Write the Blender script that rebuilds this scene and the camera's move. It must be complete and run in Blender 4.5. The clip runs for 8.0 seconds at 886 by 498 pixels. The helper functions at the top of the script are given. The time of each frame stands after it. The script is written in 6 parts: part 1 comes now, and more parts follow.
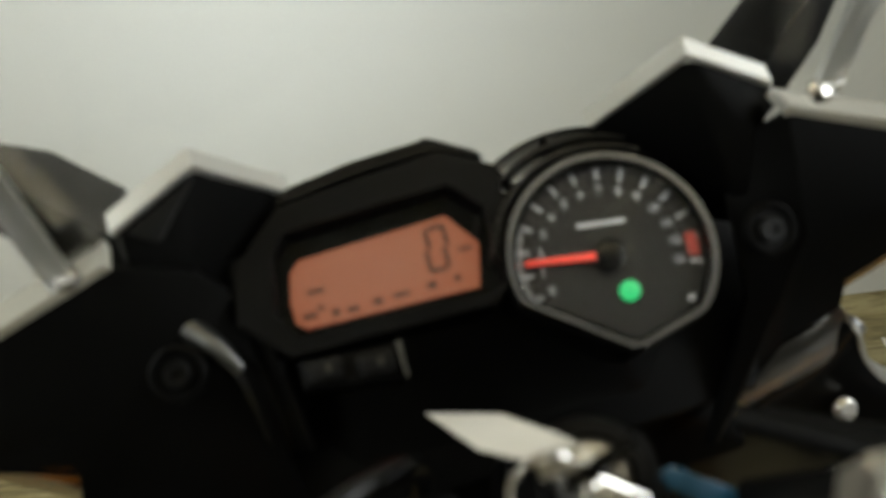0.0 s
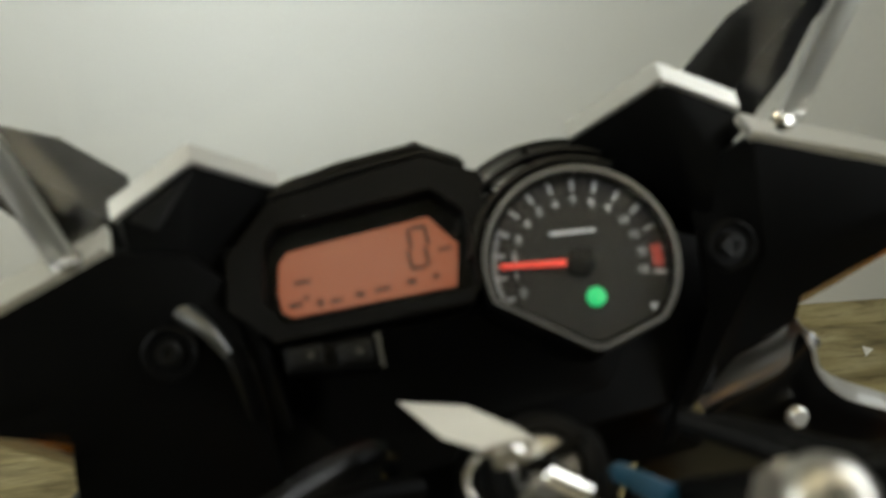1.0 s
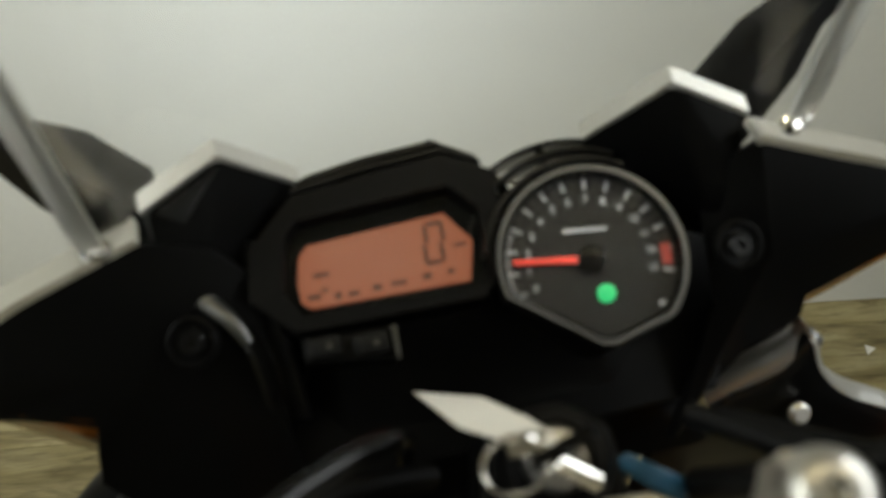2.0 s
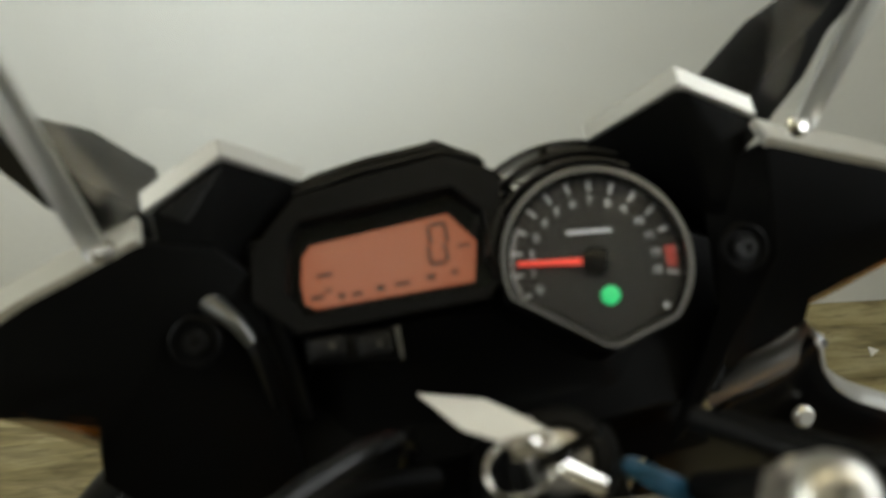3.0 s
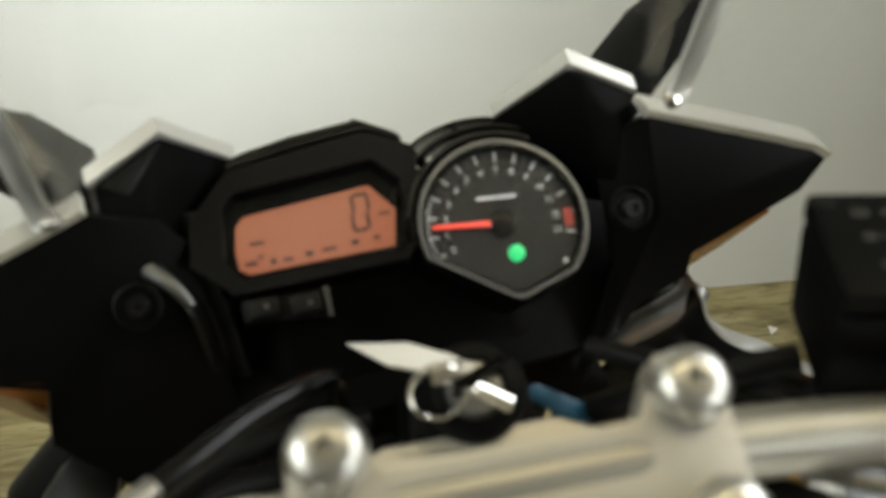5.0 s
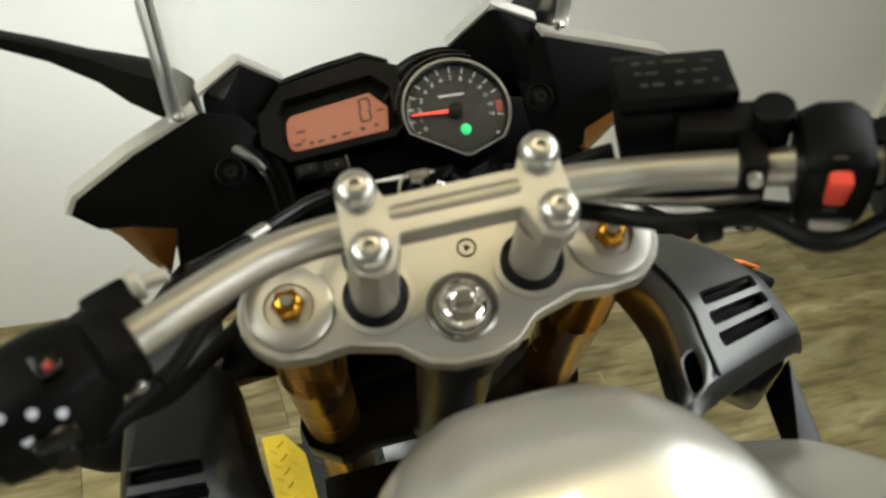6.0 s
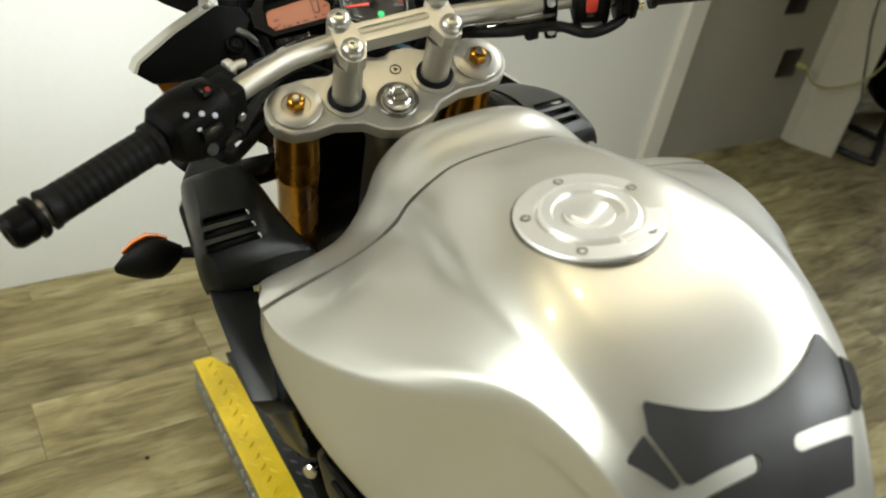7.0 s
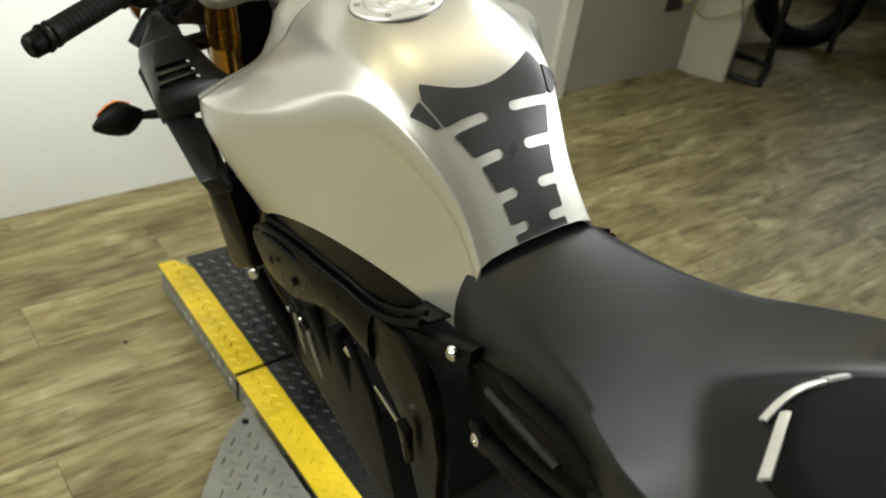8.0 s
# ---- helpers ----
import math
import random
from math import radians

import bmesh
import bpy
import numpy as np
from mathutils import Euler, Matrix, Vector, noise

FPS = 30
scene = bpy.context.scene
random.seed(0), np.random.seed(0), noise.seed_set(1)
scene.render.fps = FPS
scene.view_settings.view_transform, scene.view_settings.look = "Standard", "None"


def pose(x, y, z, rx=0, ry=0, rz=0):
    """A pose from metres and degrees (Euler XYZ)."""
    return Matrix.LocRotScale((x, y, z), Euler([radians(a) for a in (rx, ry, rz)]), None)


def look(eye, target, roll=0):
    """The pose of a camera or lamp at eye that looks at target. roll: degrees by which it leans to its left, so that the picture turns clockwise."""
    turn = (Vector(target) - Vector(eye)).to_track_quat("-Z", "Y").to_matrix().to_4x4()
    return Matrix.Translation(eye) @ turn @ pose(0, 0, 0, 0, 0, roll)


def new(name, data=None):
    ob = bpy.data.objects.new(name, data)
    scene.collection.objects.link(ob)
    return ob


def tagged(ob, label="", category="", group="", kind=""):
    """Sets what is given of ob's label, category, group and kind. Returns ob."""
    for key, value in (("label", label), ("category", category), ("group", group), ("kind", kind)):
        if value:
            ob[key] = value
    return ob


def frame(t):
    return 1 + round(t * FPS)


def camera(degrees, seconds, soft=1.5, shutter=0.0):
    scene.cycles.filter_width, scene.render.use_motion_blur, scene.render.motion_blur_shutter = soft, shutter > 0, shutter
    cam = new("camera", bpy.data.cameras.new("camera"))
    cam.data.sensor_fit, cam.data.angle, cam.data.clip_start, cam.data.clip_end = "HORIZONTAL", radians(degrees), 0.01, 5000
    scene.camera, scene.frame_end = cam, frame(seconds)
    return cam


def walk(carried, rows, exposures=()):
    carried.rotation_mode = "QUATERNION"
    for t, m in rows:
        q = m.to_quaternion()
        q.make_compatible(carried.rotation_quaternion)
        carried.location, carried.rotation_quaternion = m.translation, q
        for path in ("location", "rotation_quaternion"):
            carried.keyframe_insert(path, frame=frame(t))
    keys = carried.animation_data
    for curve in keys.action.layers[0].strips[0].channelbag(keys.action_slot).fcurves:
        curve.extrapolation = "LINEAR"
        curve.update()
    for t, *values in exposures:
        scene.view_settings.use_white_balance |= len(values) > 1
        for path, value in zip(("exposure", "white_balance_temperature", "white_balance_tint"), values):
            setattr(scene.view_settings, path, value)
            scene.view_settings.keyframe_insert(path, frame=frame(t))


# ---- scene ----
cam = camera(54.5, 8.0, soft=2.1)
cam.data.dof.use_dof = True
cam.data.dof.focus_distance, cam.data.dof.aperture_fstop = 1.0, 6.8
PATH = [
    (0, (-0.1028, -0.1022, 1.4188), (0.4226, 1.4086, 0.1813), 6.73),
    (0.5, (-0.1068, -0.1102, 1.4248), (0.4053, 1.3923, 0.1912), 7.18),
    (1, (-0.1025, -0.1167, 1.4381), (0.4338, 1.3715, 0.1749), 10.03),
    (1.5, (-0.1075, -0.1197, 1.4451), (0.4277, 1.3958, 0.1943), 10.13),
    (2, (-0.1105, -0.1227, 1.4451), (0.4248, 1.3753, 0.1515), 10.76),
    (3.5, (-0.1105, -0.1207, 1.4451), (0.4112, 1.3686, 0.1510), 11.06),
    (4, (-0.1085, -0.1217, 1.4421), (0.4045, 1.3475, 0.1430), 11.28),
    (4.2, (-0.1085, -0.1217, 1.4411), (0.4127, 1.3701, 0.1316), 10.86),
    (5.3, (-0.140, -0.222, 1.483), (0.603, 1.177, 0.261), 13.5),
    (5.5, (-0.154, -0.278, 1.507), (0.568, 1.118, 0.270), 12.1),
    (6, (-0.195, -0.395, 1.538), (0.484, 1.021, 0.300), 9.5),
    (6.5, (-0.302, -0.552, 1.558), (0.543, 0.829, 0.383), 9.5),
    (7, (-0.456, -0.761, 1.583), (0.539, 0.545, 0.441), 11.0),
    (7.5, (-0.530, -0.982, 1.603), (0.502, 0.299, 0.466), 12.4),
    (8, (-0.616, -1.197, 1.616), (0.448, 0.045, 0.464), 8.6),
]
walk(cam, [(t, look(eye, target, roll)) for t, eye, target, roll in PATH], [(0, -0.86), (4.2, -0.86), (5.3, -0.40), (6, -0.40), (6.5, -0.51), (7, -0.29), (8, -0.16)])

# ---- world, lamps, exposure ----
world = bpy.data.worlds.new("world")
scene.world = world
world.use_nodes = True
world.node_tree.nodes["Background"].inputs["Color"].default_value = (0.9, 0.92, 1.0, 1)
world.node_tree.nodes["Background"].inputs["Strength"].default_value = 0.02


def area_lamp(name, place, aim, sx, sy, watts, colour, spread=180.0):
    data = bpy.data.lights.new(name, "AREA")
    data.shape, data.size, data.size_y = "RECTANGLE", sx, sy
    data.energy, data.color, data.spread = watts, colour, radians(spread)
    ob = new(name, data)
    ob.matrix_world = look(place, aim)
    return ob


CEILING = 2.75
# three unseen area lamps added as fill, small warm fittings and the bike's own headlamp
area_lamp("left_fill_light", (-1.95, -0.35, CEILING - 0.06), (-0.4, -0.9, 0.5), 2.1, 2.5, 98, (0.955, 1.0, 0.95), 130)
WARM = ((-0.75, 0.25), (-0.05, 0.10), (0.65, -0.05))
for lx, ly in WARM:
    area_lamp("ceiling_light_lamp", (lx, ly, CEILING - 0.04), (lx, ly, 0), 0.05, 0.05, 3.5, (1.0, 0.86, 0.52))
# right and rear fill, added without any fitting, tilted towards the bike
area_lamp("right_fill_light", (1.45, -0.25, CEILING - 0.06), (0.4, -0.6, 0.9), 2.0, 1.3, 62, (0.95, 0.99, 0.98), 140)
area_lamp("rear_fill_light", (1.35, -1.75, CEILING - 0.06), (0.4, -0.7, 0.9), 1.2, 0.9, 20, (0.95, 1.0, 0.98), 90)
beam = bpy.data.lights.new("headlamp_light", "SPOT")
beam.energy, beam.color, beam.spot_size, beam.spot_blend, beam.shadow_soft_size = 28.0, (0.95, 0.99, 1.0), radians(125), 1.0, 0.05
new("headlamp_light", beam).matrix_world = look((0.035, 0.420, 1.055), (-0.12, 1.27, 1.06))


# ---- materials ----
def nodes_of(name):
    m = bpy.data.materials.new(name)
    m.use_nodes = True
    t = m.node_tree
    return m, t, t.nodes["Principled BSDF"]


def link(t, a, b):
    t.links.new(a, b)


def noise_node(t, scale, detail=4.0, stretch=(1, 1, 1), coord="Object"):
    tc = t.nodes.new("ShaderNodeTexCoord")
    mp = t.nodes.new("ShaderNodeMapping")
    mp.inputs["Scale"].default_value = stretch
    n = t.nodes.new("ShaderNodeTexNoise")
    n.inputs["Scale"].default_value = scale
    n.inputs["Detail"].default_value = detail
    link(t, tc.outputs[coord], mp.inputs["Vector"])
    link(t, mp.outputs["Vector"], n.inputs["Vector"])
    return n


def ramp_node(t, fac, stops):
    r = t.nodes.new("ShaderNodeValToRGB")
    el = r.color_ramp.elements
    while len(el) < len(stops):
        el.new(0.5)
    for e, (p, c) in zip(el, stops):
        e.position, e.color = p, (*c, 1)
    link(t, fac, r.inputs["Fac"])
    return r


def mix_node(t, fac, a, b, mode="MIX"):
    m = t.nodes.new("ShaderNodeMix")
    m.data_type, m.blend_type = "RGBA", mode
    for sock, v in ((m.inputs["Factor"], fac), (m.inputs["A"], a), (m.inputs["B"], b)):
        if isinstance(v, bpy.types.NodeSocket):
            link(t, v, sock)
        elif isinstance(v, (int, float)):
            sock.default_value = v
        else:
            sock.default_value = (*v, 1)
    return m.outputs["Result"]


def surface(name, colour, rough=0.5, metal=0.0, vary=0.15, scale=6.0, grain=120.0, bump=0.05, coat=0.0, stretch=(1, 1, 1), depth=0.001, spec=0.5):
    """Paint, plastic or metal with broad stains, fine grain and relief."""
    m, t, p = nodes_of(name)
    big = noise_node(t, scale, 5.0)
    fine = noise_node(t, grain, 3.0, stretch)
    lo = tuple(max(0.0, c * (1 - vary)) for c in colour)
    hi = tuple(min(1.0, c * (1 + vary)) for c in colour)
    c1 = ramp_node(t, big.outputs["Fac"], [(0.3, lo), (0.7, hi)])
    c2 = ramp_node(t, fine.outputs["Fac"], [(0.3, (1 - vary * 0.6,) * 3), (0.7, (1, 1, 1))])
    link(t, mix_node(t, 1.0, c1.outputs["Color"], c2.outputs["Color"], "MULTIPLY"), p.inputs["Base Color"])
    rr = ramp_node(t, big.outputs["Fac"], [(0.25, (max(0.02, rough - 0.07),) * 3), (0.75, (min(1, rough + 0.07),) * 3)])
    link(t, rr.outputs["Color"], p.inputs["Roughness"])
    p.inputs["Metallic"].default_value = metal
    p.inputs["Specular IOR Level"].default_value = spec
    if coat:
        p.inputs["Coat Weight"].default_value = coat
        p.inputs["Coat Roughness"].default_value = 0.05
    if bump:
        b = t.nodes.new("ShaderNodeBump")
        b.inputs["Strength"].default_value = bump
        b.inputs["Distance"].default_value = depth
        link(t, fine.outputs["Fac"], b.inputs["Height"])
        link(t, b.outputs["Normal"], p.inputs["Normal"])
    return m


def glow(name, colour, strength, body=1.0):
    m, t, p = nodes_of(name)
    p.inputs["Base Color"].default_value = (*(c * body for c in colour), 1)
    p.inputs["Emission Color"].default_value = (*colour, 1)
    p.inputs["Emission Strength"].default_value = strength
    return m


def glass(name, tint, rough=0.02, ior=1.45):
    m, t, p = nodes_of(name)
    p.inputs["Base Color"].default_value = (*tint, 1)
    p.inputs["Roughness"].default_value = rough
    p.inputs["IOR"].default_value = ior
    p.inputs["Transmission Weight"].default_value = 1.0
    return m


def plank_material():
    m, t, p = nodes_of("oak_vinyl_plank")
    info = t.nodes.new("ShaderNodeObjectInfo")
    tc = t.nodes.new("ShaderNodeTexCoord")
    off = t.nodes.new("ShaderNodeVectorMath")
    off.operation = "MULTIPLY_ADD"
    off.inputs[1].default_value = (1, 1, 1)
    comb = t.nodes.new("ShaderNodeCombineXYZ")
    mul = t.nodes.new("ShaderNodeMath")
    mul.operation = "MULTIPLY"
    mul.inputs[1].default_value = 37.0
    link(t, info.outputs["Random"], mul.inputs[0])
    for k in ("X", "Y", "Z"):
        link(t, mul.outputs[0], comb.inputs[k])
    link(t, tc.outputs["Object"], off.inputs[0])
    link(t, comb.outputs[0], off.inputs[2])

    def grain(scale, stretch, detail, distort=0.0):
        mp = t.nodes.new("ShaderNodeMapping")
        mp.inputs["Scale"].default_value = stretch
        n = t.nodes.new("ShaderNodeTexNoise")
        n.inputs["Scale"].default_value, n.inputs["Detail"].default_value = scale, detail
        n.inputs["Distortion"].default_value = distort
        link(t, off.outputs[0], mp.inputs["Vector"])
        link(t, mp.outputs["Vector"], n.inputs["Vector"])
        return n
    cloud = grain(3.2, (1.0, 3.0, 1), 7.0, 1.1)
    streak = grain(5.0, (1.0, 6.5, 1), 9.0, 1.4)
    fine = grain(34.0, (1.0, 15, 1), 5.0)
    base = ramp_node(t, cloud.outputs["Fac"], [(0.28, (0.150, 0.116, 0.044)), (0.5, (0.305, 0.257, 0.120)), (0.72, (0.49, 0.435, 0.250))])
    st = ramp_node(t, streak.outputs["Fac"], [(0.32, (0.40, 0.365, 0.30)), (0.50, (0.96, 0.96, 0.95)), (0.72, (1.15, 1.14, 1.12))])
    c = mix_node(t, 0.75, base.outputs["Color"], st.outputs["Color"], "MULTIPLY")
    fr = ramp_node(t, fine.outputs["Fac"], [(0.35, (0.74, 0.71, 0.66)), (0.6, (1, 1, 1))])
    c = mix_node(t, 0.75, c, fr.outputs["Color"], "MULTIPLY")
    tone = ramp_node(t, info.outputs["Random"], [(0.0, (0.80, 0.79, 0.77)), (1.0, (1.10, 1.09, 1.06))])
    c = mix_node(t, 1.0, c, tone.outputs["Color"], "MULTIPLY")
    link(t, c, p.inputs["Base Color"])
    rr = ramp_node(t, streak.outputs["Fac"], [(0.3, (0.55,) * 3), (0.7, (0.40,) * 3)])
    link(t, rr.outputs["Color"], p.inputs["Roughness"])
    b = t.nodes.new("ShaderNodeBump")
    b.inputs["Strength"].default_value, b.inputs["Distance"].default_value = 0.25, 0.001
    link(t, fine.outputs["Fac"], b.inputs["Height"])
    link(t, b.outputs["Normal"], p.inputs["Normal"])
    return m


PLANK = plank_material()
WALL_WHITE = surface("white_wall_paint", (0.83, 0.835, 0.79), 0.6, 0, 0.03, 1.3, 60, 0.10)
# recess and pier: the white wall again, weaker light put into the colour
WALL_DIMMED = surface("shade_dimmed_white_wall", (0.40, 0.39, 0.33), 0.65, 0, 0.08, 1.6, 60, 0.10)
WALL_HALFDIM = surface("part_dimmed_white_wall", (0.55, 0.53, 0.44), 0.65, 0, 0.08, 2.2, 60, 0.10)
# far room's shade put into this grey; the east wall shares it
WALL_SHADED = surface("shade_darkened_wall", (0.15, 0.147, 0.135), 0.65, 0, 0.05, 1.6, 60, 0.10)
TRIM = surface("white_trim_gloss", (0.80, 0.78, 0.70), 0.35, 0, 0.04, 3, 80, 0.04)
CEIL = surface("ceiling_paint", (0.62, 0.61, 0.59), 0.8, 0, 0.05, 2, 50, 0.1)
SILVER = surface("silver_metallic_paint", (0.71, 0.695, 0.63), 0.39, 0.84, 0.03, 4, 900, 0.02, coat=0.75, depth=0.0002)
BLACK = surface("black_moulded_plastic", (0.0022, 0.0022, 0.0022), 0.46, 0, 0.25, 9, 700, 0.18, depth=0.0004, spec=0.09)
GLOSSBLACK = surface("gloss_black_plastic", (0.002, 0.002, 0.002), 0.20, 0, 0.2, 8, 300, 0.02, spec=0.22)
RUBBER = surface("black_rubber", (0.0035, 0.0035, 0.0035), 0.5, 0, 0.25, 15, 500, 0.25, depth=0.0006, spec=0.14)
VINYL = surface("black_seat_vinyl", (0.0058, 0.0066, 0.0066), 0.40, 0, 0.12, 5, 900, 0.25, depth=0.0004, spec=0.34)
GRIPVINYL = surface("matt_pillion_vinyl", (0.0025, 0.0025, 0.0025), 0.6, 0, 0.2, 8, 900, 0.3, depth=0.0005, spec=0.07)
# pale grey that carries the highlight of the neck's fold
FOLDSHINE = surface("fold_highlight_grey", (0.28, 0.283, 0.285), 0.42, 0.75, 0.06, 6, 500, 0.05)
LIPGREY = surface("dull_silver_lip", (0.55, 0.545, 0.51), 0.33, 0.6, 0.08, 6, 500, 0.05)
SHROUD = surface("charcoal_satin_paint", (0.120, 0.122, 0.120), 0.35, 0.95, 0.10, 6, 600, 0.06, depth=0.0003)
CAST = surface("cast_aluminium", (0.53, 0.505, 0.445), 0.45, 0.85, 0.05, 10, 500, 0.10, depth=0.0003)
BOLT = surface("satin_clamp_bolt", (0.50, 0.488, 0.45), 0.33, 0.95, 0.04, 20, 300, 0.03)
BAR = surface("anodised_aluminium_bar", (0.42, 0.40, 0.345), 0.44, 0.9, 0.05, 8, 400, 0.06, depth=0.0002, stretch=(0.15, 1, 1))
CHROME = surface("chrome", (0.82, 0.80, 0.76), 0.09, 1.0, 0.03, 10, 200, 0.0)
STEEL = surface("dull_steel", (0.40, 0.39, 0.37), 0.35, 0.9, 0.12, 20, 300, 0.08)
DULLSTEEL = surface("dull_recess_steel", (0.22, 0.21, 0.19), 0.3, 0.9, 0.1, 20, 300, 0.05)
GOLD = surface("gold_anodised_fork", (0.50, 0.235, 0.028), 0.24, 0.95, 0.10, 8, 300, 0.02)
AMBER = surface("amber_lens", (0.22, 0.070, 0.003), 0.18, 0, 0.10, 30, 260, 0.25)
ORANGE = surface("orange_lens", (0.85, 0.22, 0.04), 0.2, 0, 0.08, 30, 200, 0.1)
RED = surface("red_rocker_plastic", (0.72, 0.055, 0.03), 0.38, 0, 0.06, 30, 400, 0.05)
DARKRED = surface("dark_red_plastic", (0.25, 0.012, 0.010), 0.4, 0, 0.06, 30, 400, 0.05)
BLUE = surface("blue_connector_plastic", (0.012, 0.085, 0.17), 0.4, 0, 0.15, 20, 300, 0.05)
MARKING = surface("white_marking", (0.44, 0.46, 0.52), 0.5, 0, 0.05, 30, 300, 0.0)
SATINBLACK = surface("satin_black_plastic", (0.003, 0.003, 0.003), 0.33, 0, 0.15, 8, 400, 0.05, spec=0.30)
# shaded copy of the charcoal shroud paint, the shade put into its colour
SHROUDSHADE = surface("shaded_charcoal_satin", (0.012, 0.0125, 0.0125), 0.36, 0.6, 0.12, 6, 600, 0.08, depth=0.0003)
RIMSHINE = surface("dial_rim_highlight", (0.22, 0.22, 0.22), 0.22, 0.7, 0.1, 20, 400, 0.02)
DIALFACE = surface("dark_dial_face", (0.011, 0.011, 0.0115), 0.5, 0, 0.10, 30, 900, 0.05, depth=0.0002, spec=0.2)
REDZONE = surface("red_dial_zone", (0.28, 0.03, 0.025), 0.5, 0, 0.05, 30, 300, 0.0)
LABELGREY = surface("faded_label_print", (0.03, 0.029, 0.022), 0.5, 0, 0.2, 40, 400, 0.0)
PAPER = surface("white_card_tag", (0.74, 0.72, 0.66), 0.6, 0, 0.06, 20, 300, 0.08)
PADGEL = surface("carbon_look_pad", (0.035, 0.035, 0.035), 0.33, 0, 0.10, 20, 1200, 0.25, coat=0.0, depth=0.0003)
CAPMETAL = surface("brushed_filler_cap", (0.86, 0.85, 0.82), 0.38, 0.65, 0.05, 14, 500, 0.08, depth=0.0002)
FRAMEBLACK = surface("black_frame_paint", (0.003, 0.0026, 0.002), 0.30, 0.0, 0.2, 8, 300, 0.03, spec=0.16)
ENGINE = surface("dark_engine_casting", (0.005, 0.005, 0.0047), 0.42, 0.0, 0.3, 14, 260, 0.3, spec=0.2)
YELLOW = surface("safety_yellow_paint", (0.74, 0.53, 0.015), 0.40, 0, 0.14, 9, 160, 0.12)
LIFTBLACK = surface("black_lift_paint", (0.010, 0.010, 0.010), 0.36, 0.1, 0.3, 9, 160, 0.12)
TREAD = surface("bare_tread_plate", (0.28, 0.275, 0.245), 0.46, 0.55, 0.20, 9, 200, 0.10)
SOCKET = surface("brown_socket_plastic", (0.018, 0.014, 0.011), 0.4, 0, 0.2, 30, 300, 0.05)
CORD = surface("yellow_green_cord", (0.34, 0.35, 0.13), 0.45, 0, 0.1, 20, 300, 0.05)
GREYCORD = surface("grey_cord", (0.16, 0.17, 0.15), 0.5, 0, 0.1, 20, 300, 0.05)
SCREEN = glass("clear_windscreen", (0.94, 0.95, 0.95), 0.03, 1.27)
SCREENEDGE = glass("frosted_screen_edge", (0.80, 0.81, 0.80), 0.35, 1.35)
LENSGLASS = glass("clear_dial_lens", (0.97, 0.97, 0.97), 0.02, 1.28)
LCD = glow("orange_lcd_backlight", (1.0, 0.21, 0.08), 0.40, 0.08)
LCD.node_tree.nodes["Principled BSDF"].inputs["Base Color"].default_value = (0.045, 0.037, 0.026, 1)
LCDINK = surface("lcd_segment", (0.05, 0.018, 0.012), 0.5, 0, 0.05, 30, 300, 0.0)
GREENLAMP = glow("green_telltale", (0.04, 1.0, 0.30), 0.95, 0.1)
NEEDLE = glow("red_needle", (1.0, 0.075, 0.05), 0.60, 0.5)
DARKCLOTH = surface("dark_far_metal", (0.012, 0.012, 0.013), 0.4, 0.3, 0.2, 10, 200, 0.05)


# ---- mesh helpers ----
STAND = 1.109  # the fork caps stand this high over the tyres' contact line
def part(name, bm, material, parent=None, label="", smooth=35.0):
    """Links bm as one mesh object under a thing or a part."""
    bmesh.ops.recalc_face_normals(bm, faces=bm.faces)
    if smooth:
        lim = radians(smooth)
        for f in bm.faces:
            f.smooth = True
        for e in bm.edges:
            if len(e.link_faces) == 2 and e.calc_face_angle(0.0) > lim:
                e.smooth = False
    me = bpy.data.meshes.new(name)
    bm.to_mesh(me)
    bm.free()
    me.materials.append(material)
    ob = new(name, me)
    if parent is not None:
        ob.parent = parent
        if parent.name == "motorcycle":
            ob.location = (0, 0, STAND)
    if label:
        ob["label"] = label
    return ob


def soften(ob, sharp=()):
    """Rounds a coarse sheet, but for the edges near the points named."""
    me = ob.data
    near = [any((v.co - q).length < 0.008 for q in sharp) for v in me.vertices]
    crease = me.attributes.new("crease_edge", "FLOAT", "EDGE")
    for e, c in zip(me.edges, crease.data):
        c.value = 0.85 if near[e.vertices[0]] and near[e.vertices[1]] else 0.0
    mod = ob.modifiers.new("rounding", "SUBSURF")
    mod.levels = mod.render_levels = 2
    return ob


def thing(name, label, category, at=None, group="", kind=""):
    ob = new(name)
    ob.empty_display_size = 0.1
    if at is not None:
        ob.matrix_world = at
    return tagged(ob, label, category, group, kind)


def put(bm, m):
    bmesh.ops.transform(bm, matrix=m, verts=bm.verts)
    return bm


def join(*many):
    """One bmesh out of several."""
    out = bmesh.new()
    for b in many:
        me = bpy.data.meshes.new("tmp")
        b.to_mesh(me)
        b.free()
        out.from_mesh(me)
        bpy.data.meshes.remove(me)
    return out


def round_edges(bm, width, seg=2, angle=25.0):
    ed = [e for e in bm.edges if len(e.link_faces) == 2 and e.calc_face_angle(0.0) > radians(angle)]
    if width and ed:
        bmesh.ops.bevel(bm, geom=ed, offset=width, segments=seg, profile=0.6, affect="EDGES", clamp_overlap=True)
    return bm


def box(centre, size, bevel=0.002, m=None, seg=2):
    bm = bmesh.new()
    bmesh.ops.create_cube(bm, size=1.0)
    put(bm, Matrix.Translation(centre) @ Matrix.Diagonal((*size, 1)))
    round_edges(bm, bevel, seg)
    return put(bm, m) if m else bm


